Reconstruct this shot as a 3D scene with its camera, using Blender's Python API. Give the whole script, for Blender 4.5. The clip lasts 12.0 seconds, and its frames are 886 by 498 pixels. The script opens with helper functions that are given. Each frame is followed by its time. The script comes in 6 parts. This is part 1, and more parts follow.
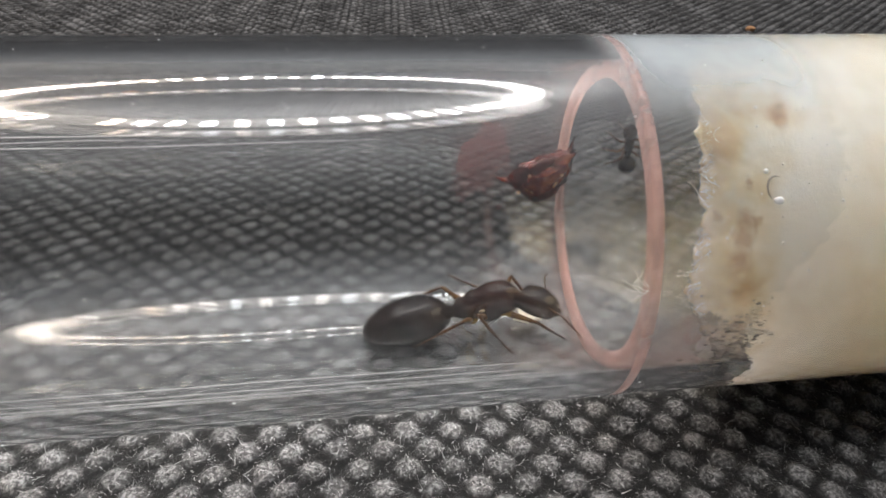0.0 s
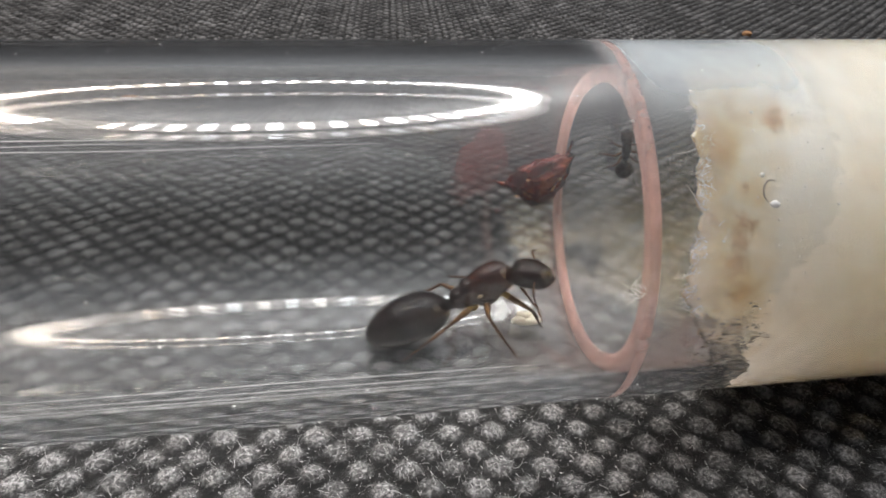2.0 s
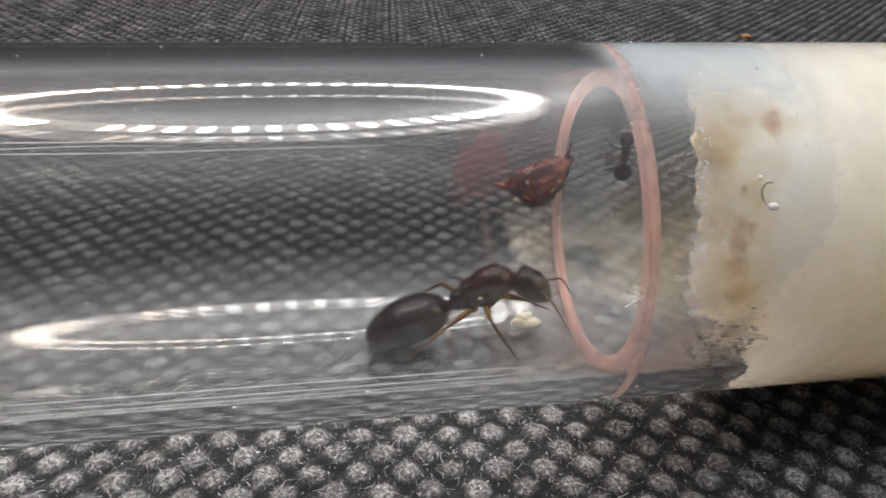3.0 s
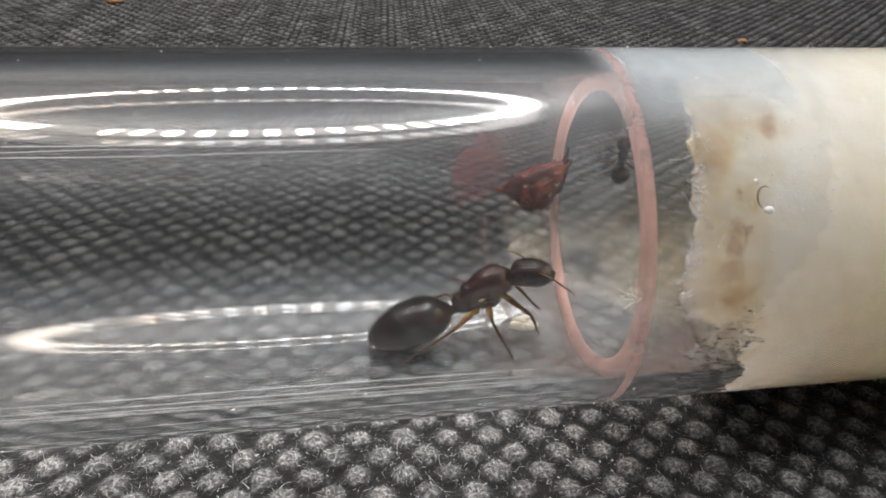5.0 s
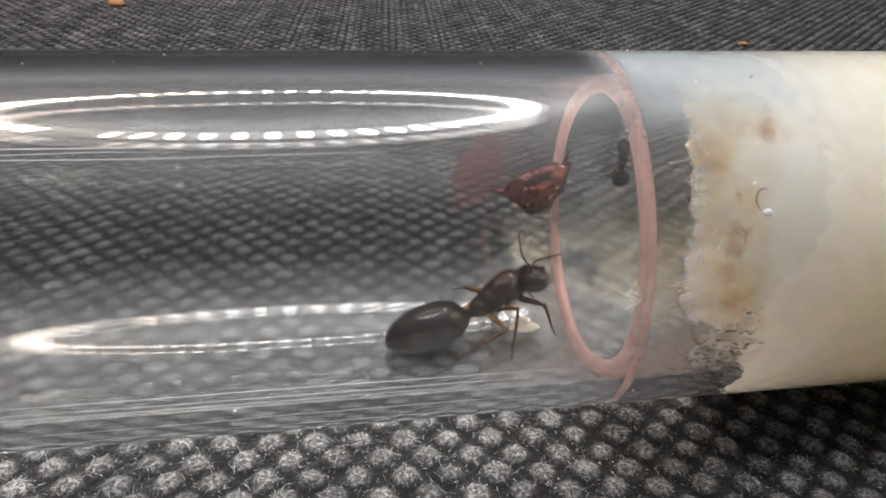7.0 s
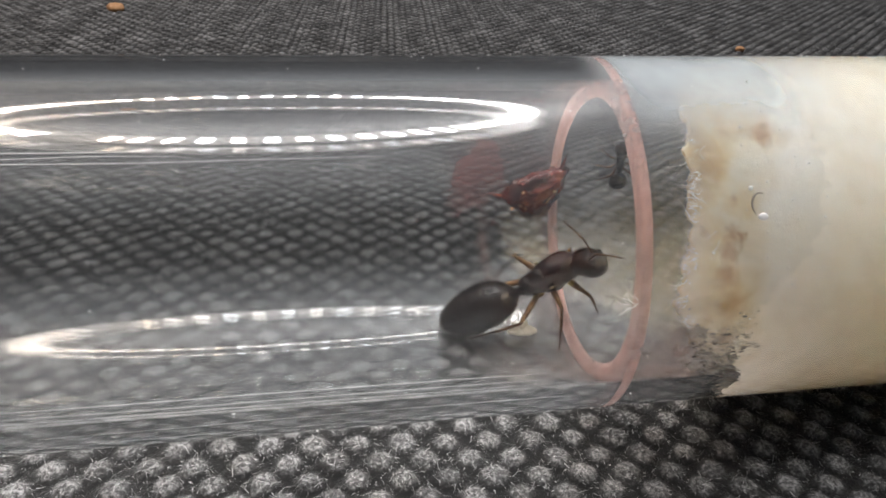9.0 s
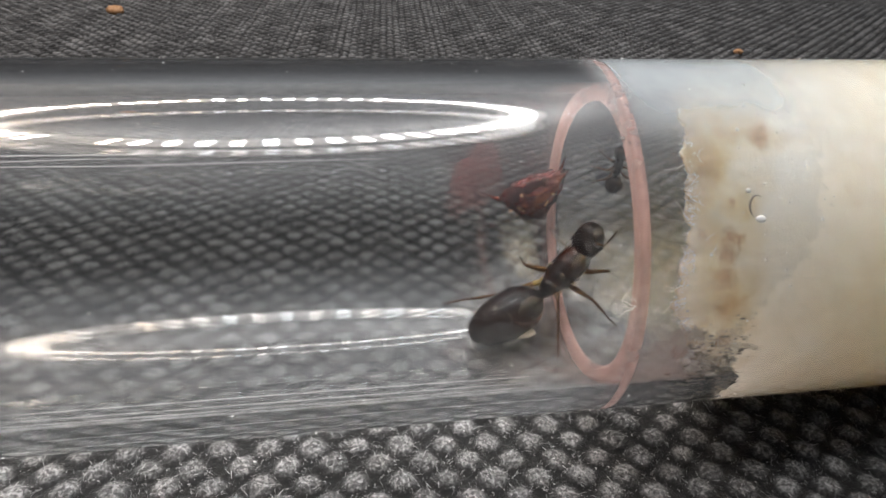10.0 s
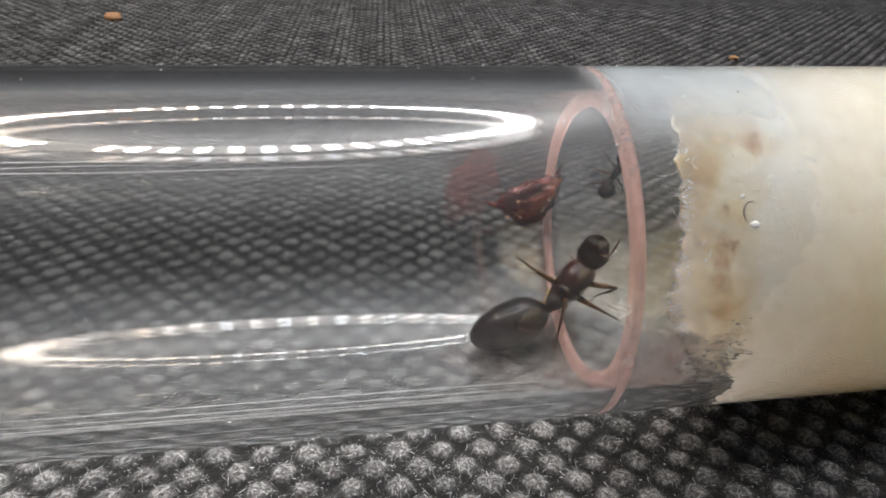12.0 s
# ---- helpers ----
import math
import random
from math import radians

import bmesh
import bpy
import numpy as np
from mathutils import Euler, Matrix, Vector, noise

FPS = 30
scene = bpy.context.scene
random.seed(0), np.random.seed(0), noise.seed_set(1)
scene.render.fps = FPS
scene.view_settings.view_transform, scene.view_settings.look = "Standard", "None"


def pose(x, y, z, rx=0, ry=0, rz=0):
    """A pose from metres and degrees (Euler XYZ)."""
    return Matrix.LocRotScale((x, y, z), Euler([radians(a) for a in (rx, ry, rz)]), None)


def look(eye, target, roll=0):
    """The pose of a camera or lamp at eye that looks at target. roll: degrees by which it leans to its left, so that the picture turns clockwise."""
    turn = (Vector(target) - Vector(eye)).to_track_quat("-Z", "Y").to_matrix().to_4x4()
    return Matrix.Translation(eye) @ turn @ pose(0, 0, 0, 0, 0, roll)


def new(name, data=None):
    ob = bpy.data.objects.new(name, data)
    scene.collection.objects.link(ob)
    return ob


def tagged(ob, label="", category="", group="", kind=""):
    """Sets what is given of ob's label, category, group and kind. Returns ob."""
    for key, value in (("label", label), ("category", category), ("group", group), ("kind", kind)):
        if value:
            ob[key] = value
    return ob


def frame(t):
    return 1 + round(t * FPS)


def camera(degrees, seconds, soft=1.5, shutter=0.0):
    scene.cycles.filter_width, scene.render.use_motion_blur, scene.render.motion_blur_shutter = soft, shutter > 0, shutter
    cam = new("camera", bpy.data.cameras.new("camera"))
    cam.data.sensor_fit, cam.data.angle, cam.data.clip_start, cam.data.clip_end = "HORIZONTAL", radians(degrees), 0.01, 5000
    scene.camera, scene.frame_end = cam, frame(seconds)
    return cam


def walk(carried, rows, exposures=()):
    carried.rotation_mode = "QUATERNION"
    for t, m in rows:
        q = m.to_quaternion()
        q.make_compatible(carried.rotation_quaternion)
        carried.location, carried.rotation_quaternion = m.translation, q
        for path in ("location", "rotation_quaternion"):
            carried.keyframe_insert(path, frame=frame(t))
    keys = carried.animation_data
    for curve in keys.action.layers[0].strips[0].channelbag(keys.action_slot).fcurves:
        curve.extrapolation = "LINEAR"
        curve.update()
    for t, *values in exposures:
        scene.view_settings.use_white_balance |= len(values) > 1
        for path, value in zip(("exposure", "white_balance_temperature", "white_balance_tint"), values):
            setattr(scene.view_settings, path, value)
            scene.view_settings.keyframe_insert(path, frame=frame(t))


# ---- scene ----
MM = 0.001


def eye(x, y, z, turn, tilt, roll):
    """Camera pose: millimetres, then degrees of turn, downward tilt and roll."""
    a, b = radians(turn), radians(tilt)
    way = Vector((-math.sin(a) * math.cos(b), math.cos(a) * math.cos(b), -math.sin(b)))
    spot = Vector((x, y, z)) * MM
    return look(spot, spot + way, roll)


cam = camera(69.0, 12.0, soft=1.6)
walk(cam, [
    (0, eye(0.085, -24.236, 22.857, -9.632, 33.410, 2.553)),
    (0.5, eye(0.067, -24.274, 22.872, -9.766, 33.317, 2.598)),
    (1, eye(0.051, -24.311, 22.887, -9.793, 33.227, 2.658)),
    (1.5, eye(0.036, -24.348, 22.902, -9.835, 33.132, 2.652)),
    (2, eye(0.022, -24.384, 22.918, -9.823, 33.042, 2.653)),
    (2.5, eye(0.010, -24.419, 22.933, -9.836, 32.965, 2.719)),
    (3, eye(-0.002, -24.453, 22.949, -9.883, 32.849, 2.753)),
    (5, eye(-0.035, -24.586, 23.013, -10.075, 32.505, 2.858)),
    (5.5, eye(-0.040, -24.618, 23.029, -10.062, 32.461, 2.866)),
    (6, eye(-0.044, -24.649, 23.046, -10.026, 32.387, 2.859)),
    (6.5, eye(-0.047, -24.679, 23.063, -9.993, 32.317, 2.848)),
    (7, eye(-0.049, -24.709, 23.079, -9.977, 32.300, 2.843)),
    (9, eye(-0.044, -24.822, 23.148, -10.109, 31.950, 2.912)),
    (9.5, eye(-0.040, -24.849, 23.165, -10.174, 31.853, 2.936)),
    (10, eye(-0.034, -24.875, 23.183, -10.185, 31.742, 2.947)),
    (10.5, eye(-0.027, -24.900, 23.201, -10.140, 31.613, 2.919)),
    (11, eye(-0.019, -24.925, 23.219, -10.159, 31.502, 2.907)),
    (11.5, eye(-0.010, -24.949, 23.237, -10.472, 31.391, 3.055)),
    (12, eye(0.000, -24.973, 23.255, -10.393, 31.228, 2.975)),
])

# ---- world and light ----
world = bpy.data.worlds.new("room_light")
scene.world = world
world.use_nodes = True
wn = world.node_tree.nodes
# a dim room whose pale ceiling, above and beyond the tube, gives back some light
ceiling = wn.new("ShaderNodeValToRGB")
ceiling.color_ramp.elements[0].position, ceiling.color_ramp.elements[0].color = 0.45, (0.07, 0.07, 0.074, 1)
ceiling.color_ramp.elements[1].position, ceiling.color_ramp.elements[1].color = 1.0, (1.0, 1.03, 1.09, 1)
height = wn.new("ShaderNodeVectorMath")
height.operation = "DOT_PRODUCT"
height.inputs[1].default_value = (0.0, 0.28, 0.96)
where = wn.new("ShaderNodeTexCoord")
world.node_tree.links.new(where.outputs["Generated"], height.inputs[0])
world.node_tree.links.new(height.outputs["Value"], ceiling.inputs["Fac"])
world.node_tree.links.new(ceiling.outputs["Color"], wn["Background"].inputs["Color"])
wn["Background"].inputs["Strength"].default_value = 0.32

LED_POWER, BAND_POWER = 85.0, 1.5
RING = dict(x=-24.5, y=70.0, z=208.0, rx=89.0, ry=72.0, tilt=16.0, count=60)

TUBE_R, BORE_R = 8.0, 7.0
TUBE_X0, TUBE_X1 = -62.0, 82.0


# ---- materials ----
def material(name):
    m = bpy.data.materials.new(name)
    m.use_nodes = True
    return m, m.node_tree.nodes, m.node_tree.links, m.node_tree.nodes["Principled BSDF"]


def add(nodes, kind, **values):
    n = nodes.new(kind)
    for key, value in values.items():
        n.inputs[key].default_value = value
    return n


def ramp(nodes, stops):
    n = nodes.new("ShaderNodeValToRGB")
    while len(n.color_ramp.elements) < len(stops):
        n.color_ramp.elements.new(0.5)
    for e, (p, c) in zip(n.color_ramp.elements, stops):
        e.position, e.color = p, (*c, 1)
    return n


def noisy(name, stops, scale, rough=0.5, bump=0.0, bump_scale=None, detail=6.0, spec=0.5, depth=0.0002):
    """Principled surface whose colour follows noise between stops; scale per metre."""
    m, n, l, p = material(name)
    co = n.new("ShaderNodeTexCoord")
    tex = add(n, "ShaderNodeTexNoise", Scale=scale, Detail=detail, Roughness=0.6)
    l.new(co.outputs["Object"], tex.inputs["Vector"])
    r = ramp(n, stops)
    l.new(tex.outputs["Fac"], r.inputs["Fac"])
    l.new(r.outputs["Color"], p.inputs["Base Color"])
    p.inputs["Roughness"].default_value = rough
    p.inputs["Specular IOR Level"].default_value = spec
    if bump:
        t2 = add(n, "ShaderNodeTexNoise", Scale=bump_scale or scale * 4, Detail=5.0)
        l.new(co.outputs["Object"], t2.inputs["Vector"])
        b = add(n, "ShaderNodeBump", Strength=bump, Distance=depth)
        l.new(t2.outputs["Fac"], b.inputs["Height"])
        l.new(b.outputs["Normal"], p.inputs["Normal"])
    return m


def fabric_material():
    m, n, l, p = material("black_nonwoven")
    co = n.new("ShaderNodeTexCoord")
    big = add(n, "ShaderNodeTexNoise", Scale=260.0, Detail=4.0)
    fine = add(n, "ShaderNodeTexNoise", Scale=5200.0, Detail=6.0, Roughness=0.75)
    for t in (big, fine):
        l.new(co.outputs["Object"], t.inputs["Vector"])
    mix = n.new("ShaderNodeMath")
    mix.operation = "MULTIPLY_ADD"
    l.new(big.outputs["Fac"], mix.inputs[0])
    mix.inputs[1].default_value = 0.35
    l.new(fine.outputs["Fac"], mix.inputs[2])
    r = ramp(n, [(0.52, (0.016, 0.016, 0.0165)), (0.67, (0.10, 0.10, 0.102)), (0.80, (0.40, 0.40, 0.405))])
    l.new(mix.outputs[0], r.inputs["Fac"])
    # the web is loose on the dots; shade in the hollows between is painted black
    dot_light = n.new("ShaderNodeAttribute")
    dot_light.attribute_name = "dot_light"
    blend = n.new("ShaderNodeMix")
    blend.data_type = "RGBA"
    l.new(dot_light.outputs["Fac"], blend.inputs["Factor"])
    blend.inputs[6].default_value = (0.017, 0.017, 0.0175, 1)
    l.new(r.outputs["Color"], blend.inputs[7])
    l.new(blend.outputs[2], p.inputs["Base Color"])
    p.inputs["Roughness"].default_value = 0.6
    p.inputs["Specular IOR Level"].default_value = 0.08
    p.inputs["Sheen Weight"].default_value = 0.15
    p.inputs["Sheen Roughness"].default_value = 0.3
    b = add(n, "ShaderNodeBump", Strength=0.9, Distance=0.00012)
    l.new(fine.outputs["Fac"], b.inputs["Height"])
    l.new(b.outputs["Normal"], p.inputs["Normal"])
    return m


def fibre_material():
    """Loose polymer fibres, some black, some pale and glinting."""
    m, n, l, p = material("grey_fibre")
    each = n.new("ShaderNodeNewGeometry")
    r = ramp(n, [(0.0, (0.03, 0.03, 0.031)), (0.45, (0.13, 0.13, 0.133)), (0.8, (0.44, 0.44, 0.45)), (1.0, (0.85, 0.85, 0.86))])
    l.new(each.outputs["Random Per Island"], r.inputs["Fac"])
    l.new(r.outputs["Color"], p.inputs["Base Color"])
    p.inputs["Roughness"].default_value = 0.22
    p.inputs["Specular IOR Level"].default_value = 0.8
    return m


def glass_material():
    """Clear tube with a thin, uneven film of dust and dried moisture."""
    m, n, l, p = material("tube_glass")
    out = n["Material Output"]
    g = add(n, "ShaderNodeBsdfGlass", IOR=1.5, Roughness=0.0)
    g.inputs["Color"].default_value = (0.985, 0.99, 0.99, 1)
    d = n.new("ShaderNodeBsdfDiffuse")
    d.inputs["Color"].default_value = (0.72, 0.76, 0.83, 1)
    co = n.new("ShaderNodeTexCoord")
    mp = n.new("ShaderNodeMapping")
    mp.inputs["Scale"].default_value = (0.25, 1, 1)
    l.new(co.outputs["Object"], mp.inputs["Vector"])
    t = add(n, "ShaderNodeTexNoise", Scale=420.0, Detail=7.0, Roughness=0.65)
    l.new(mp.outputs["Vector"], t.inputs["Vector"])
    r = ramp(n, [(0.40, (0.006, 0.006, 0.006)), (0.62, (0.013, 0.013, 0.013)), (0.8, (0.05, 0.05, 0.05))])
    l.new(t.outputs["Fac"], r.inputs["Fac"])
    # breath of the damp cotton: the film thickens towards the plug
    sep = n.new("ShaderNodeSeparateXYZ")
    l.new(co.outputs["Object"], sep.inputs["Vector"])
    near = n.new("ShaderNodeMapRange")
    for key, value in (("From Min", 0.004), ("From Max", 0.0115), ("To Min", 0.0), ("To Max", 0.035)):
        near.inputs[key].default_value = value
    l.new(sep.outputs["X"], near.inputs["Value"])
    damp = n.new("ShaderNodeMath")
    damp.operation = "MULTIPLY"
    l.new(near.outputs["Result"], damp.inputs[0])
    l.new(t.outputs["Fac"], damp.inputs[1])
    # only on the half of the wall away from the camera
    back = n.new("ShaderNodeMapRange")
    for key, value in (("From Min", -0.001), ("From Max", 0.003)):
        back.inputs[key].default_value = value
    l.new(sep.outputs["Y"], back.inputs["Value"])
    side = n.new("ShaderNodeMath")
    side.operation = "MULTIPLY"
    l.new(damp.outputs[0], side.inputs[0])
    l.new(back.outputs["Result"], side.inputs[1])
    film = n.new("ShaderNodeMath")
    l.new(r.outputs["Color"], film.inputs[0])
    l.new(side.outputs[0], film.inputs[1])
    # pale haze painted along the floor of the bore to brighten it
    low = n.new("ShaderNodeMapRange")
    low.interpolation_type = "SMOOTHSTEP"
    for key, value in (("From Min", -0.0070), ("From Max", -0.0049), ("To Min", 0.045), ("To Max", 0.0)):
        low.inputs[key].default_value = value
    l.new(sep.outputs["Z"], low.inputs["Value"])
    floor_haze = n.new("ShaderNodeMath")
    floor_haze.operation = "MULTIPLY_ADD"
    l.new(low.outputs["Result"], floor_haze.inputs[0])
    l.new(t.outputs["Fac"], floor_haze.inputs[1])
    l.new(film.outputs[0], floor_haze.inputs[2])
    # the film is thicker along the underside facing the lens, most towards the plug
    facing = n.new("ShaderNodeVectorMath")
    facing.operation = "DOT_PRODUCT"
    facing.inputs[1].default_value = (0.0, -0.80, -0.60)
    l.new(co.outputs["Object"], facing.inputs[0])
    under = n.new("ShaderNodeMapRange")
    under.interpolation_type = "SMOOTHSTEP"
    for key, value in (("From Min", 0.0060), ("From Max", 0.0078), ("To Min", 0.0), ("To Max", 0.045)):
        under.inputs[key].default_value = value
    l.new(facing.outputs["Value"], under.inputs["Value"])
    grow = n.new("ShaderNodeMapRange")
    for key, value in (("From Min", 0.001), ("From Max", 0.011), ("To Min", 0.8), ("To Max", 3.0)):
        grow.inputs[key].default_value = value
    l.new(sep.outputs["X"], grow.inputs["Value"])
    more = n.new("ShaderNodeMath")
    more.operation = "MULTIPLY"
    l.new(under.outputs["Result"], more.inputs[0])
    l.new(grow.outputs["Result"], more.inputs[1])
    film_total = n.new("ShaderNodeMath")
    film_total.operation = "MULTIPLY_ADD"
    l.new(more.outputs[0], film_total.inputs[0])
    l.new(t.outputs["Fac"], film_total.inputs[1])
    l.new(floor_haze.outputs[0], film_total.inputs[2])
    # the dust scatters light on as well as back
    onward = n.new("ShaderNodeBsdfTranslucent")
    onward.inputs["Color"].default_value = d.inputs["Color"].default_value
    dust = add(n, "ShaderNodeMixShader", Fac=0.5)
    l.new(d.outputs["BSDF"], dust.inputs[1])
    l.new(onward.outputs["BSDF"], dust.inputs[2])
    # hard polish of the drawn tube
    shine = add(n, "ShaderNodeBsdfGlossy", Roughness=0.0)
    polish = n.new("ShaderNodeMixShader")
    # mirror share raised towards the floor to strengthen the lamp's reflection there
    wet = n.new("ShaderNodeMapRange")
    wet.interpolation_type = "SMOOTHSTEP"
    for key, value in (("From Min", -0.0055), ("From Max", -0.0020), ("To Min", 0.15), ("To Max", 0.05)):
        wet.inputs[key].default_value = value
    l.new(sep.outputs["Z"], wet.inputs["Value"])
    l.new(wet.outputs["Result"], polish.inputs["Fac"])
    l.new(g.outputs["BSDF"], polish.inputs[1])
    l.new(shine.outputs["BSDF"], polish.inputs[2])
    # fine rubbed scratches spread a halo round the lamp's image
    rubbed = add(n, "ShaderNodeBsdfGlossy", Roughness=0.2)
    worn = add(n, "ShaderNodeMixShader", Fac=0.02)
    l.new(polish.outputs["Shader"], worn.inputs[1])
    l.new(rubbed.outputs["BSDF"], worn.inputs[2])
    mix = n.new("ShaderNodeMixShader")
    l.new(film_total.outputs[0], mix.inputs["Fac"])
    l.new(worn.outputs["Shader"], mix.inputs[1])
    l.new(dust.outputs["Shader"], mix.inputs[2])
    l.new(mix.outputs["Shader"], out.inputs["Surface"])
    n.remove(p)
    return m


def glow_material(name, power, colour=(1.0, 0.925, 0.855)):
    m, n, l, p = material(name)
    p.inputs["Base Color"].default_value = (0.9, 0.9, 0.85, 1)
    p.inputs["Emission Color"].default_value = (*colour, 1)
    p.inputs["Emission Strength"].default_value = power
    return m


def around_axis(x, r, deg):
    """Point of the tube at x, radius r and angle (0 is away from the camera, 90 up), millimetres."""
    a = radians(deg)
    return (x, r * math.cos(a), TUBE_R + r * math.sin(a))


STAIN_SPOTS = ((15.75, 121, 0.55), (15.95, 118, 0.3), (13.95, 151, 0.5), (13.9, 156, 0.6), (14.35, 152, 0.3), (13.75, 163, 0.7), (14.1, 141.2, 0.25), (12.9, 132, 0.3), (12.5, 138, 0.35), (13.9, 172, 0.5), (14.2, 184, 0.45), (12.9, 150, 0.3))


def cotton_material():
    """Damp cotton: cream wool with tea-brown stains gathered at the mouth of the plug."""
    m, n, l, p = material("damp_cotton")
    co = n.new("ShaderNodeTexCoord")
    base = add(n, "ShaderNodeTexNoise", Scale=700.0, Detail=8.0, Roughness=0.65)
    stain = add(n, "ShaderNodeTexNoise", Scale=260.0, Detail=6.0, Roughness=0.6)
    for t in (base, stain):
        l.new(co.outputs["Object"], t.inputs["Vector"])
    r = ramp(n, [(0.3, (0.725, 0.635, 0.505)), (0.7, (0.845, 0.77, 0.645))])
    l.new(base.outputs["Fac"], r.inputs["Fac"])
    sep = n.new("ShaderNodeSeparateXYZ")
    l.new(co.outputs["Object"], sep.inputs["Vector"])
    reach = n.new("ShaderNodeMapRange")
    reach.inputs["From Min"].default_value, reach.inputs["From Max"].default_value = 0.0125, 0.0180
    reach.inputs["To Min"].default_value, reach.inputs["To Max"].default_value = 0.25, -0.22
    l.new(sep.outputs["X"], reach.inputs["Value"])
    s = n.new("ShaderNodeMath")
    l.new(reach.outputs["Result"], s.inputs[0])
    l.new(stain.outputs["Fac"], s.inputs[1])
    r2 = ramp(n, [(0.43, (0, 0, 0)), (0.56, (0.5, 0.5, 0.5)), (0.74, (1, 1, 1))])
    l.new(s.outputs[0], r2.inputs["Fac"])
    tint = ramp(n, [(0.35, (0.61, 0.44, 0.22)), (0.55, (0.50, 0.31, 0.115)), (0.7, (0.28, 0.115, 0.03))])
    l.new(stain.outputs["Fac"], tint.inputs["Fac"])
    mix = n.new("ShaderNodeMix")
    mix.data_type = "RGBA"
    l.new(r2.outputs["Color"], mix.inputs["Factor"])
    l.new(r.outputs["Color"], mix.inputs[6])
    l.new(tint.outputs["Color"], mix.inputs[7])
    # brown refuse pressed into the wool, ragged at its edges
    wander = add(n, "ShaderNodeTexNoise", Scale=1900.0, Detail=6.0, Roughness=0.7)
    l.new(co.outputs["Object"], wander.inputs["Vector"])
    shift = n.new("ShaderNodeVectorMath")
    shift.operation = "MULTIPLY_ADD"
    l.new(wander.outputs["Color"], shift.inputs[0])
    shift.inputs[1].default_value = (0.0011,) * 3
    l.new(co.outputs["Object"], shift.inputs[2])
    spots = None
    for x, deg, size in STAIN_SPOTS:
        far = n.new("ShaderNodeVectorMath")
        far.operation = "DISTANCE"
        l.new(shift.outputs["Vector"], far.inputs[0])
        c = around_axis(x, BORE_R, deg)
        far.inputs[1].default_value = tuple(v * MM + 0.00055 for v in c)
        near = n.new("ShaderNodeMapRange")
        near.inputs["From Min"].default_value, near.inputs["From Max"].default_value = size * MM * 0.35, size * MM
        near.inputs["To Min"].default_value, near.inputs["To Max"].default_value = 0.85, 0.0
        l.new(far.outputs["Value"], near.inputs["Value"])
        if spots is None:
            spots = near.outputs["Result"]
        else:
            top = n.new("ShaderNodeMath")
            top.operation = "MAXIMUM"
            l.new(spots, top.inputs[0])
            l.new(near.outputs["Result"], top.inputs[1])
            spots = top.outputs[0]
    soiled = n.new("ShaderNodeMix")
    soiled.data_type = "RGBA"
    l.new(spots, soiled.inputs["Factor"])
    l.new(mix.outputs[2], soiled.inputs[6])
    soiled.inputs[7].default_value = (0.17, 0.065, 0.016, 1)
    l.new(soiled.outputs[2], p.inputs["Base Color"])
    p.inputs["Subsurface Weight"].default_value = 1.0
    p.inputs["Subsurface Radius"].default_value = (1.0, 0.8, 0.6)
    p.inputs["Subsurface Scale"].default_value = 0.03
    p.inputs["Roughness"].default_value = 0.55
    b = add(n, "ShaderNodeBump", Strength=0.5, Distance=0.0002)
    l.new(base.outputs["Fac"], b.inputs["Height"])
    l.new(b.outputs["Normal"], p.inputs["Normal"])
    return m


def cuticle_material(name, dark, light, scale=900.0, rough=0.15):
    m = noisy(name, [(0.35, dark), (0.75, light)], scale, rough, 0.03, 5000.0, depth=0.000008)
    p = m.node_tree.nodes["Principled BSDF"]
    p.inputs["Coat Weight"].default_value = 1.0
    p.inputs["Specular IOR Level"].default_value = 0.1
    p.inputs["Coat Roughness"].default_value = 0.06
    p.inputs["Coat IOR"].default_value = 1.95
    return m


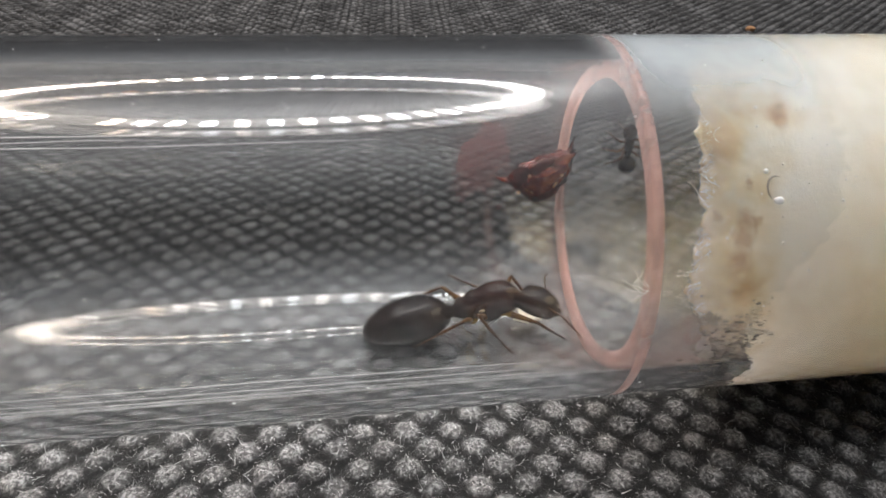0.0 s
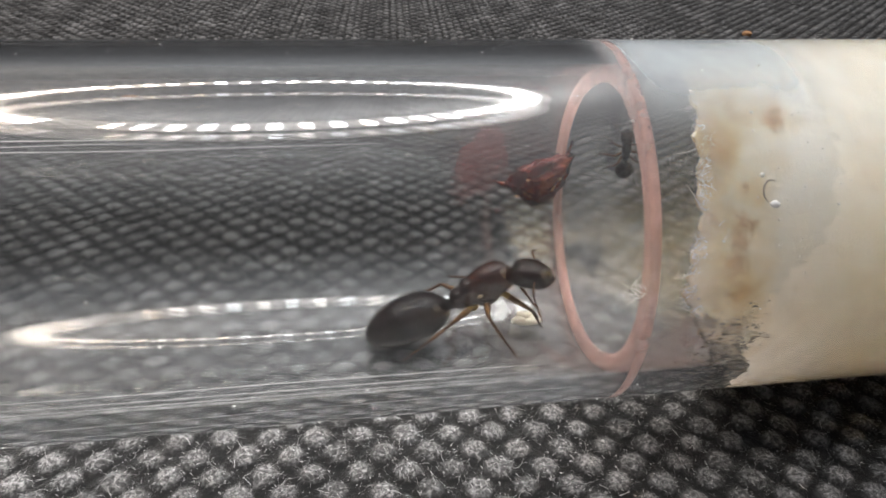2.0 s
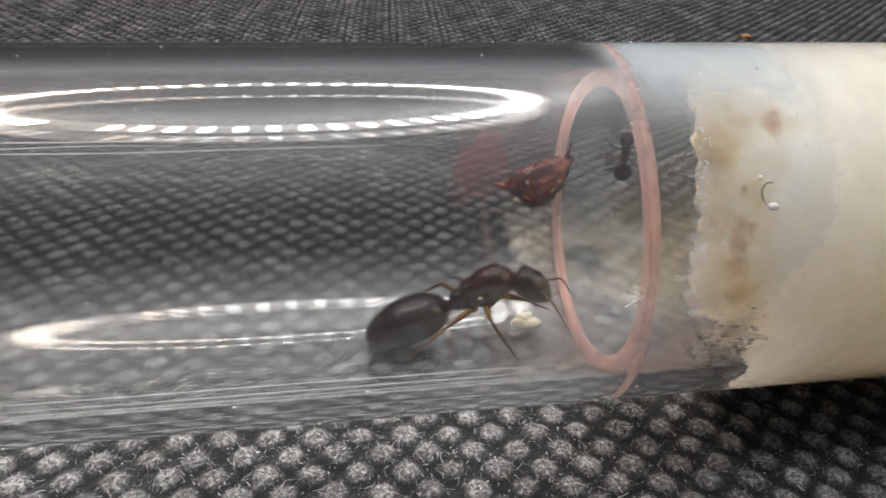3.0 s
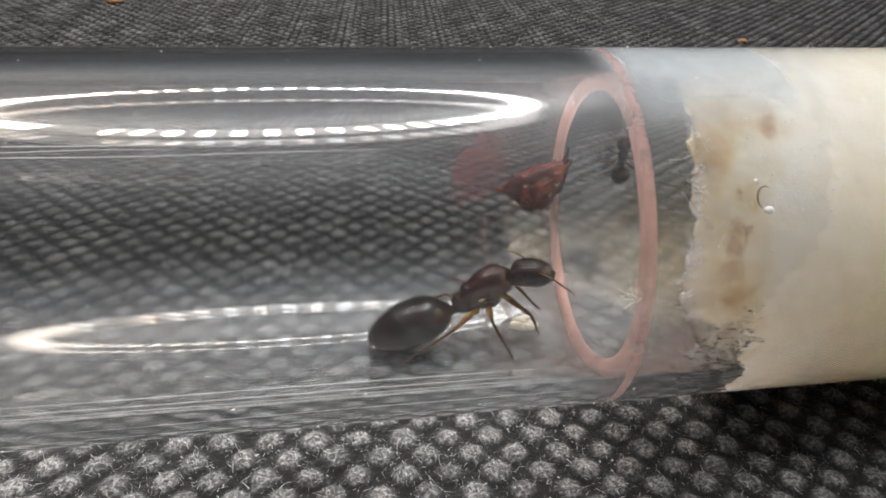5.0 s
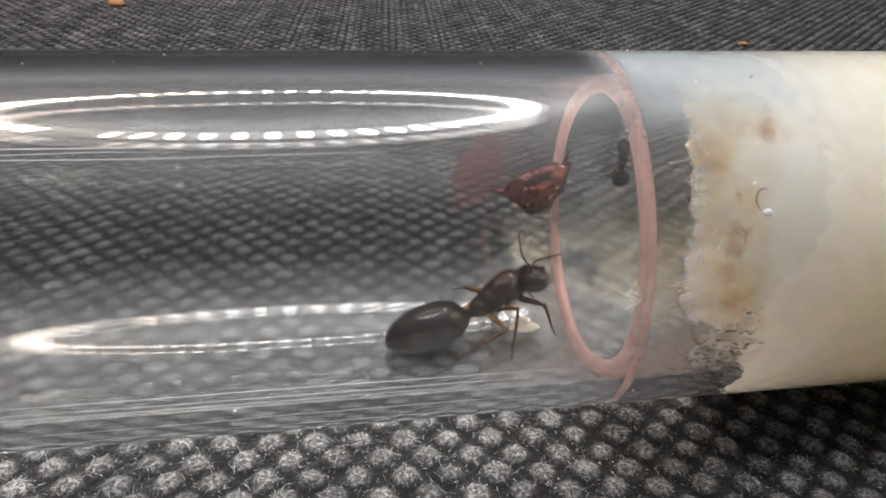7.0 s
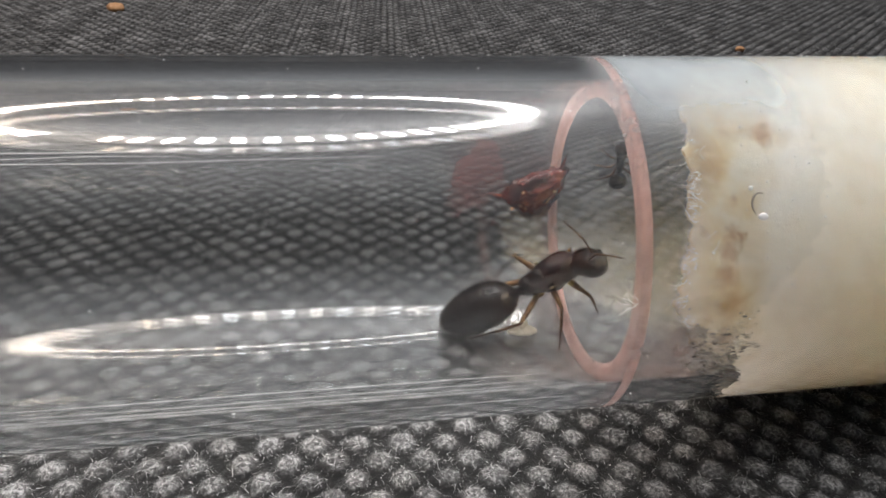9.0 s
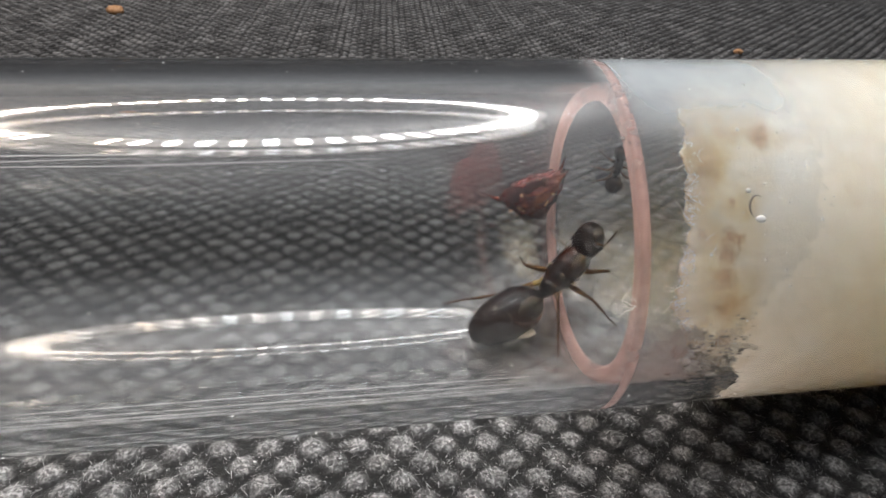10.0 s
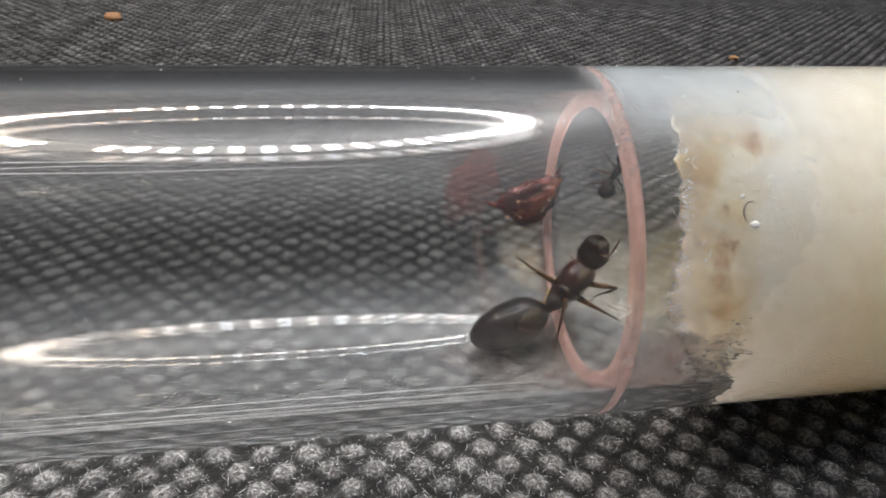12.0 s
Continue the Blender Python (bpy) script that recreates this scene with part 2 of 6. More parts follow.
def film_material(name, colour, low, high, scale, fades=()):
    """A smeared translucent film: paint over clear, patchy, thinning out along the fades (axis, from nothing, to full)."""
    m, n, l, p = material(name)
    out = n["Material Output"]
    p.inputs["Base Color"].default_value = (*colour, 1)
    p.inputs["Roughness"].default_value = 0.6
    p.inputs["Specular IOR Level"].default_value = 0.15
    tr = n.new("ShaderNodeBsdfTransparent")
    co = n.new("ShaderNodeTexCoord")
    t = add(n, "ShaderNodeTexNoise", Scale=scale, Detail=7.0, Roughness=0.7)
    l.new(co.outputs["Object"], t.inputs["Vector"])
    r = ramp(n, [(0.3, (low, low, low)), (0.72, (high, high, high))])
    l.new(t.outputs["Fac"], r.inputs["Fac"])
    amount = r.outputs["Color"]
    for axis, none, full in fades:
        sep = n.new("ShaderNodeSeparateXYZ")
        l.new(co.outputs["Object"], sep.inputs["Vector"])
        ease = n.new("ShaderNodeMapRange")
        ease.interpolation_type = "SMOOTHSTEP"
        lo, hi = min(none, full), max(none, full)
        ease.inputs["From Min"].default_value, ease.inputs["From Max"].default_value = lo, hi
        ease.inputs["To Min"].default_value, ease.inputs["To Max"].default_value = (0.0, 1.0) if none < full else (1.0, 0.0)
        l.new(sep.outputs[axis], ease.inputs["Value"])
        times = n.new("ShaderNodeMath")
        times.operation = "MULTIPLY"
        l.new(amount, times.inputs[0])
        l.new(ease.outputs["Result"], times.inputs[1])
        amount = times.outputs[0]
    mix = n.new("ShaderNodeMixShader")
    l.new(amount, mix.inputs["Fac"])
    l.new(tr.outputs["BSDF"], mix.inputs[1])
    onward = n.new("ShaderNodeBsdfTranslucent")
    onward.inputs["Color"].default_value = (*colour, 1)
    both = add(n, "ShaderNodeMixShader", Fac=0.5)
    l.new(p.outputs["BSDF"], both.inputs[1])
    l.new(onward.outputs["BSDF"], both.inputs[2])
    l.new(both.outputs["Shader"], mix.inputs[2])
    l.new(mix.outputs["Shader"], out.inputs["Surface"])
    return m


FABRIC = fabric_material()
FIBRE = fibre_material()
GLASS = glass_material()
GLOW = [glow_material("led_emitter", LED_POWER, c) for c in ((1.0, 0.80, 0.62), (1.0, 0.925, 0.87), (0.90, 0.95, 1.0))]
BAND = glow_material("led_diffuser", BAND_POWER)
CHIP = noisy("white_plastic", [(0.4, (0.7, 0.7, 0.68)), (0.7, (0.8, 0.8, 0.78))], 60.0, 0.4)
PLASTIC = noisy("lamp_plastic", [(0.4, (0.03, 0.03, 0.03)), (0.7, (0.05, 0.05, 0.05))], 60.0, 0.4)
COTTON = cotton_material()
WISP = noisy("cotton_wisp", [(0.4, (0.75, 0.72, 0.66)), (0.7, (0.85, 0.83, 0.8))], 900.0, 0.6)
PINK = film_material("pink_residue", (0.88, 0.58, 0.52), 0.22, 0.7, 220.0)
ROSE = film_material("rose_smear", (0.40, 0.13, 0.12), 0.0, 0.5, 500.0)
# bluish white that paints the reflection in the upper wall
GLARE = film_material("white_glare", (0.74, 0.80, 0.84), 0.3, 0.65, 160.0, ((0, 0.0098, 0.0122), (0, 0.0190, 0.0168), (2, 0.0137, 0.0153)))
GRIME = film_material("grime", (0.64, 0.54, 0.49), 0.0, 0.16, 600.0, ((0, 0.0050, 0.0085), (0, 0.0150, 0.0115), (2, 0.0034, 0.0018)))
MUD = film_material("wet_mud", (0.62, 0.46, 0.41), 0.08, 0.5, 420.0, ((0, 0.0098, 0.0125),))
MIST = film_material("condensation", (0.8, 0.84, 0.86), 0.0, 0.16, 500.0)
JELLY = noisy("dried_jelly", [(0.36, (0.025, 0.004, 0.003)), (0.55, (0.11, 0.012, 0.007)), (0.72, (0.36, 0.10, 0.025))], 650.0, 0.18, 0.8, 2600.0, depth=0.0002)
_j = JELLY.node_tree.nodes["Principled BSDF"]
_j.inputs["Coat Weight"].default_value, _j.inputs["Coat Roughness"].default_value = 1.0, 0.12
CUTICLE = cuticle_material("brown_black_cuticle", (0.007, 0.0035, 0.0025), (0.022, 0.009, 0.005))
RUST = cuticle_material("red_brown_cuticle", (0.012, 0.0035, 0.002), (0.042, 0.011, 0.005))
GASTER = cuticle_material("black_cuticle", (0.006, 0.003, 0.0025), (0.017, 0.009, 0.0065), 600.0, 0.14)
AMBER = cuticle_material("amber_cuticle", (0.19, 0.12, 0.03), (0.42, 0.30, 0.10), 1500.0, 0.25)
SHIN = cuticle_material("brown_leg_cuticle", (0.045, 0.02, 0.008), (0.13, 0.065, 0.028), 1500.0, 0.3)
THIGH = cuticle_material("brown_amber_cuticle", (0.06, 0.028, 0.010), (0.17, 0.09, 0.032), 1500.0, 0.3)
RIM = cuticle_material("pale_rim", (0.30, 0.24, 0.15), (0.45, 0.38, 0.25), 1500.0, 0.3)
EYE = cuticle_material("eye_black", (0.01, 0.01, 0.01), (0.02, 0.02, 0.02), 3000.0, 0.1)
WORKER = cuticle_material("worker_cuticle", (0.008, 0.005, 0.004), (0.028, 0.014, 0.009), 1500.0, 0.3)
SOIL = noisy("dark_soil", [(0.3, (0.13, 0.105, 0.085)), (0.7, (0.28, 0.235, 0.19))], 2500.0, 0.6)
for _m in (WORKER, AMBER, THIGH, SHIN):
    _m.node_tree.nodes["Principled BSDF"].inputs["Coat Weight"].default_value = 0.35
EGG = noisy("egg_cream", [(0.3, (0.80, 0.75, 0.60)), (0.7, (0.90, 0.86, 0.74))], 1500.0, 0.3)
CRUMB = noisy("crumb_orange", [(0.3, (0.35, 0.16, 0.06)), (0.7, (0.6, 0.36, 0.2))], 2500.0, 0.7, 0.5)
# pale dust; also colours the painted reflection lines and the bubble's glint
DUST_GLINT = noisy("dust_glint_white", [(0.3, (0.55, 0.55, 0.55)), (0.7, (0.8, 0.8, 0.8))], 900.0, 0.6)
WATER = material("water")[0]
_w = WATER.node_tree.nodes["Principled BSDF"]
_w.inputs["Transmission Weight"].default_value, _w.inputs["Roughness"].default_value, _w.inputs["IOR"].default_value = 1.0, 0.0, 1.33


# ---- mesh helpers ----
def mesh_of(name, verts, faces, mat, smooth=True):
    me = bpy.data.meshes.new(name)
    me.from_pydata([tuple(v) for v in verts], [], [tuple(f) for f in faces])
    me.materials.append(mat)
    if smooth:
        me.shade_smooth()
    me.update()
    return me


def part(name, me, parent=None, label="", at=None):
    ob = new(name, me)
    if parent:
        ob.parent = parent
    if label:
        tagged(ob, label)
    if at is not None:
        ob.matrix_basis = at
    return ob


def spline(rows, n):
    """Catmull-Rom through rows of numbers, n samples."""
    rows = np.array(rows, float)
    s = np.linspace(0, len(rows) - 1, n)
    i = np.clip(s.astype(int), 0, len(rows) - 2)
    f = (s - i)[:, None]
    g = lambda k: rows[np.clip(i + k, 0, len(rows) - 1)]
    a, b, c, d = g(-1), g(0), g(1), g(2)
    return 0.5 * (2 * b + (c - a) * f + (2 * a - 5 * b + 4 * c - d) * f ** 2 + (3 * b - a - 3 * c + d) * f ** 3)


def loft(stations, n=28, around=24, wob=0.0, seed=0):
    """Body of oval sections along x: rows of x, half width, half height, centre z (millimetres)."""
    rng = np.random.default_rng(seed)
    st = spline(stations, n)
    verts, faces = [], []
    for x, w, h, z in st:
        w, h = max(w, 0.01), max(h, 0.01)
        for k in range(around):
            a = 2 * math.pi * k / around
            q = 1 + wob * rng.normal()
            verts.append((x * MM, w * q * math.cos(a) * MM, (z + h * q * math.sin(a)) * MM))
    for i in range(n - 1):
        for k in range(around):
            k2 = (k + 1) % around
            faces.append((i * around + k, i * around + k2, (i + 1) * around + k2, (i + 1) * around + k))
    faces.append(tuple(range(around)))
    faces.append(tuple((n - 1) * around + k for k in reversed(range(around))))
    return verts, [f if st[-1][0] < st[0][0] else f[::-1] for f in faces]


def limb(points, radii, n=14, around=8):
    """Tapered tube along a curve through points, in millimetres."""
    st = spline([(*p, r) for p, r in zip(points, radii)], n)
    verts, faces = [], []
    for i in range(n):
        t = Vector(st[min(i + 1, n - 1)][:3] - st[max(i - 1, 0)][:3]).normalized()
        u = t.cross(Vector((0.13, 1, 0.21))).normalized()
        v = t.cross(u)
        r = float(max(st[i][3], 0.008))
        for k in range(around):
            a = 2 * math.pi * k / around
            p = Vector(st[i][:3]) + r * (math.cos(a) * u + math.sin(a) * v)
            verts.append(p * MM)
    for i in range(n - 1):
        for k in range(around):
            k2 = (k + 1) % around
            faces.append((i * around + k, (i + 1) * around + k, (i + 1) * around + k2, i * around + k2))
    faces.append(tuple(range(around)))
    faces.append(tuple((n - 1) * around + k for k in reversed(range(around))))
    return verts, faces


def blob(rx, ry, rz, wob=0.0, freq=1.0, seed=0, rings=14, around=20, centre=(0, 0, 0)):
    verts, faces = [(centre[0] * MM, centre[1] * MM, (centre[2] + rz) * MM)], []
    off = Vector((seed * 7.3, seed * 3.1, seed * 1.7))
    for i in range(1, rings):
        b = math.pi * i / rings
        for k in range(around):
            a = 2 * math.pi * k / around
            d = Vector((math.sin(b) * math.cos(a), math.sin(b) * math.sin(a), math.cos(b)))
            q = 1 + wob * noise.fractal(d * freq + off, 0.8, 2.1, 4)
            verts.append(((centre[0] + rx * q * d.x) * MM, (centre[1] + ry * q * d.y) * MM, (centre[2] + rz * q * d.z) * MM))
    verts.append((centre[0] * MM, centre[1] * MM, (centre[2] - rz) * MM))
    for k in range(around):
        faces.append((0, 1 + k, 1 + (k + 1) % around))
        e = 1 + (rings - 2) * around
        faces.append((len(verts) - 1, e + (k + 1) % around, e + k))
    for i in range(rings - 2):
        for k in range(around):
            k2 = (k + 1) % around
            a = 1 + i * around
            faces.append((a + k, a + around + k, a + around + k2, a + k2))
    return verts, faces


def merge(*pieces):
    verts, faces = [], []
    for v, f in pieces:
        o = len(verts)
        verts += list(v)
        faces += [tuple(i + o for i in q) for q in f]
    return verts, faces


# ---- ground: black non-woven cloth with a diamond lattice of raised dots ----
PITCH_A, PITCH_B, LAT_X, LAT_Y, LAT_TURN = 2.0, 1.0, 3.06, -5.57, radians(-4.26)


def dot_height(x, y):
    """Height of the cloth in millimetres (arrays)."""
    px, py = x - LAT_X, y - LAT_Y
    u = (px * math.cos(LAT_TURN) + py * math.sin(LAT_TURN)) / PITCH_A
    v = (-px * math.sin(LAT_TURN) + py * math.cos(LAT_TURN)) / PITCH_B
    best = np.full(u.shape, 9.0)
    for o in (0, 1):
        du = (u - o / 2 - np.round(u - o / 2)) * PITCH_A
        dv = (v - o - 2 * np.round((v - o) / 2)) * PITCH_B
        best = np.minimum(best, np.hypot(du, dv * 1.05))
    best = best * (1 + 0.10 * np.sin(1.9 * x + 1.3 * np.sin(2.3 * y)) + 0.08 * np.sin(2.7 * y + 1.7 * x))
    s = np.clip((0.68 - best) / 0.40, 0, 1)
    return -0.24 + 0.24 * s * s * (3 - 2 * s) - 0.09 * best ** 2 + 0.05 * np.sin(0.83 * x + 0.61 * y) * np.sin(1.31 * y - 0.4 * x)


def raw_mesh(name, co, quads, mat):
    """Quad mesh from arrays."""
    me = bpy.data.meshes.new(name)
    quads = quads.astype(np.int32)
    me.vertices.add(len(co))
    me.vertices.foreach_set("co", co.ravel())
    me.loops.add(quads.size)
    me.loops.foreach_set("vertex_index", quads.ravel())
    me.polygons.add(len(quads))
    me.polygons.foreach_set("loop_start", np.arange(0, quads.size, 4, dtype=np.int32))
    me.update(calc_edges=True)
    me.materials.append(mat)
    me.shade_smooth()
    return me


def build_ground():
    def axis(stops):
        return np.concatenate([np.arange(a, b, s) for a, b, s in stops])
    xs = axis([(-700, -120, 40), (-120, -36, 0.42), (-36, 46, 0.16), (46, 130, 0.42), (130, 760, 40)])
    ys = axis([(-500, -20, 30), (-20, 24, 0.14), (24, 60, 0.24), (60, 130, 0.5), (130, 900, 40)])
    X, Y = np.meshgrid(xs, ys)
    rng = np.random.default_rng(4)
    fade = np.clip((130 - np.abs(X)) / 30, 0, 1) * np.clip((125 - np.abs(Y)) / 30, 0, 1)
    Z = dot_height(X, Y) * fade - 0.25 * (1 - fade) + rng.normal(0, 0.022, X.shape)
    nx, ny = len(xs), len(ys)
    co = np.stack([X, Y, Z], -1).reshape(-1, 3) * MM
    i = (np.arange(ny - 1)[:, None] * nx + np.arange(nx - 1)).reshape(-1)
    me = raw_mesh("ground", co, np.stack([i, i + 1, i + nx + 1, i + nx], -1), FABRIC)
    # height turned into tone: pale on the dots, shaded dark in the hollows
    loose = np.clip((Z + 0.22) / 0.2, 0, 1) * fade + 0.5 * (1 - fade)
    me.attributes.new("dot_light", "FLOAT", "POINT").data.foreach_set("value", loose.ravel().astype(np.float32))
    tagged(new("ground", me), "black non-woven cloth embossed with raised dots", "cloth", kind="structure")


def build_fuzz():
    """Loose short fibres that cover the cloth's raised dots."""
    rng = np.random.default_rng(11)
    spots = []
    for j in range(-14, 126):
        for i in range(-60, 84):
            u, v = (i + 0.5 * (j % 2)) * PITCH_A, j * PITCH_B
            x = LAT_X + u * math.cos(LAT_TURN) - v * math.sin(LAT_TURN)
            y = LAT_Y + u * math.sin(LAT_TURN) + v * math.cos(LAT_TURN)
            if abs(x - 0.28 * y - 4) < 24 + 0.9 * (y + 14) and -17 < y < 115:
                spots += [(x, y)] * (150 if y < -2 else 70 if y < 26 else 30 if y < 50 else 14)
    n = len(spots)
    base = np.array(spots) + rng.normal(0, 0.36, (n, 2))
    # a few fibres stray across the hollows between the dots
    stray = rng.random(n) < 0.16
    base[stray] += rng.uniform(-0.7, 0.7, (int(stray.sum()), 2))
    z = dot_height(base[:, 0], base[:, 1])
    p = np.column_stack([base, z])
    a = rng.uniform(0, 2 * math.pi, n)
    d = np.column_stack([np.cos(a), np.sin(a), rng.uniform(-0.05, 0.35, n)])
    size = np.where(stray | (rng.random(n) < 0.06), rng.uniform(0.2, 0.55, n), rng.uniform(0.07, 0.22, n))[:, None]
    w = (np.where(stray, rng.uniform(0.004, 0.008, n), rng.uniform(0.006, 0.013, n)) * (1 + np.clip(base[:, 1], 0, 80) / 60))[:, None]
    bend = rng.normal(0, 0.22, (n, 3)) + np.array([0, 0, -0.22])
    rows = []
    for s in range(4):
        side = np.column_stack([-d[:, 1], d[:, 0], 0.3 * np.ones(n)])
        side = side / np.linalg.norm(side, axis=1, keepdims=True) * w * (1 - 0.2 * s)
        rows += [p - side, p + side]
        p = p + d / np.linalg.norm(d, axis=1, keepdims=True) * size / 3
        d = d + bend
    co = np.stack(rows, 1).reshape(-1, 3) * MM
    k = np.arange(n)[:, None] * 8
    quads = np.concatenate([k + np.array([2 * s, 2 * s + 1, 2 * s + 3, 2 * s + 2]) for s in range(3)])
    tagged(new("cloth_fuzz", raw_mesh("cloth_fuzz", co, quads, FIBRE)), "short grey fibres standing on the cloth's raised dots", "fibres", kind="stuff")


# ---- the tube ----
def revolve(profile, seg=160, closed=True):
    """Surface round the tube's axis from (x, r) in millimetres, centred on z = 0."""
    verts, faces = [], []
    n = len(profile)
    for k in range(seg):
        a = 2 * math.pi * k / seg
        for x, r in profile:
            verts.append((x * MM, r * math.cos(a) * MM, r * math.sin(a) * MM))
    for k in range(seg):
        k2 = (k + 1) % seg
        for i in range(n if closed else n - 1):
            j = (i + 1) % n
            faces.append((k * n + i, k * n + j, k2 * n + j, k2 * n + i))
    return verts, faces


def build_tube():
    tube = new("test_tube")
    tube.location = (0, 0, TUBE_R * MM)
    tagged(tube, "clear test tube lying on the black cloth, plugged with cotton", "test tube")
    outer = [(x, TUBE_R) for x in np.linspace(TUBE_X0, TUBE_X1, 30)]
    inner = [(x, BORE_R) for x in np.linspace(TUBE_X1, TUBE_X0, 30)]
    rim = [(TUBE_X0 - 0.4, TUBE_R - 0.3), (TUBE_X0 - 0.4, BORE_R + 0.3)]
    v, f = revolve(outer + [(TUBE_X1 + 0.4, TUBE_R - 0.3), (TUBE_X1 + 0.4, BORE_R + 0.3)] + inner + rim[::-1], 256)
    me = mesh_of("glass_wall", v, [q[::-1] for q in f], GLASS)
    wall = part("glass_wall", me, tube, "clear dusty glass wall")
    wall.visible_shadow = False
    ring = [(-0.19, BORE_R + 0.06), (0.19, BORE_R + 0.06), (0.21, 6.78), (0.21, 6.5), (0.14, 6.3), (0.03, 6.15), (-0.08, 6.16), (-0.18, 6.35), (-0.22, 6.6), (-0.19, 6.8)]
    v, f = revolve(ring, 128)
    band = part("residue_ring", mesh_of("residue_ring", v, f, PINK), tube, "dried pink residue ring round the bore")
    band.matrix_basis = pose(RING_X * MM, 0, 0.05 * MM, 0, -2.0, RING_LEAN)
    return tube


RING_X, RING_LEAN = 11.15, -3.6


# ---- the cotton plug ----
def plug_front(deg):
    """Where the plug's mouth begins at an angle round the axis, millimetres."""
    d = (deg + 360) % 360
    knots = [(0, 21.5), (45, 19.5), (80, 15.5), (100, 13.2), (120, 12.7), (150, 12.3), (172, 12.0), (180, 12.6), (190, 13.4), (200, 14.3), (215, 15.0), (235, 15.6), (280, 19.0), (360, 21.5)]
    return float(np.interp(d, [k[0] for k in knots], [k[1] for k in knots]))


def build_plug():
    plug = new("cotton_plug")
    tagged(plug, "cream cotton plug with brown stains, damp and ragged at its mouth", "cotton plug")
    seg, verts, faces = 360, [], []
    steps = [0.0, 0.15, 0.35, 0.6] + [0.85 + 0.25 * i for i in range(30)] + [8.6, 9.5, 11, 16, 24, 40, 58]
    shells = [0.15, 0.4, 0.6, 0.75, 0.86, 0.94, 0.985]
    n = len(shells) + len(steps)
    for k in range(seg):
        deg = 360 * k / seg
        a = radians(deg)
        c, s = math.cos(a), math.sin(a)
        cling = float(np.interp(deg, [0, 60, 105, 130, 150, 165, 180, 200, 218, 235, 300, 360], [16.8, 16.8, 16.8, 17.4, 17.0, 15.6, 14.4, 14.9, 15.4, 16.2, 18.0, 17.8]))
        front = plug_front(deg) + 0.2 * noise.fractal(Vector((c * 8, s * 8, 0.3)), 0.3, 2.4, 6)
        for q in shells:
            x = 25.0 + (front - 25.0) * q + 0.5 * (1 - q) * noise.fractal(Vector((c * q * 3, s * q * 3, 5)), 0.7, 2.2, 4)
            r = BORE_R * q * 0.97
            verts.append((x, r * c, TUBE_R + r * s))
        for st in steps:
            x = front + st
            loose = math.exp(-st / 2.0)
            sag = 0.22 * loose * (0.5 + noise.fractal(Vector((c * 6, s * 6, x * 0.9)), 0.7, 2.1, 4)) ** 2
            # farther in the wool is wet and clings to the glass
            wet = min(max((x - cling - float(np.interp(deg, [100, 135, 160, 300, 320], [0.12, 0.6, 0.5, 0.5, 0.12])) * noise.fractal(Vector((c * 13, s * 13, x * 1.9)), 0.4, 2.2, 6)) / 1.1, 0), 1)
            r = BORE_R - 0.03 - sag * (1 - wet) + 0.06 * wet
            verts.append((x, r * c, TUBE_R + r * s))
    verts.append((25.0, 0, TUBE_R))
    for k in range(seg):
        k2 = (k + 1) % seg
        for i in range(n - 1):
            faces.append((k * n + i, k2 * n + i, k2 * n + i + 1, k * n + i + 1))
        faces.append((len(verts) - 1, k2 * n, k * n))
    part("wad", mesh_of("wad", [Vector(v) * MM for v in verts], faces, COTTON), plug)
    rng = np.random.default_rng(8)
    pieces = []
    for _ in range(36):
        deg = rng.uniform(85, 185)
        x0 = plug_front(deg) + rng.uniform(-0.1, 1.2)
        size = rng.uniform(0.4, 1.3)
        p = Vector(around_axis(x0, BORE_R - 0.12, deg))
        d = Vector((-1, rng.normal(0, 0.6), rng.normal(0, 0.6))).normalized()
        pts = [p]
        for s in range(3):
            d = (d + 0.5 * Vector(rng.normal(0, 1, 3).tolist())).normalized()
            q = pts[-1] + d * float(size / 3)
            rad = math.hypot(q.y, q.z - TUBE_R)
            if rad > BORE_R - 0.06:
                q.y, q.z = q.y * (BORE_R - 0.06) / rad, TUBE_R + (q.z - TUBE_R) * (BORE_R - 0.06) / rad
            pts.append(q)
        pieces.append(limb(pts, [0.008, 0.008, 0.006, 0.004], 6, 4))
    for _ in range(420):
        deg = rng.uniform(95, 196)
        p = Vector(around_axis(plug_front(deg) + rng.uniform(-0.05, 0.5), BORE_R - 0.1, deg))
        d = Vector((-1, rng.normal(0, 0.9), rng.normal(0, 0.9))).normalized() * float(rng.uniform(0.12, 0.34))
        q = p + d
        rad = math.hypot(q.y, q.z - TUBE_R)
        if rad > BORE_R - 0.05:
            q.y, q.z = q.y * (BORE_R - 0.05) / rad, TUBE_R + (q.z - TUBE_R) * (BORE_R - 0.05) / rad
        pieces.append(limb([p, (p + q) / 2 + Vector((0, 0, float(rng.normal(0, 0.04)))), q], [0.008, 0.006, 0.003], 4, 3))
    tagged(part("loose_fibres", mesh_of("loose_fibres", *merge(*pieces), WISP), plug, "fine white cotton fibres"), kind="stuff")
    return plug


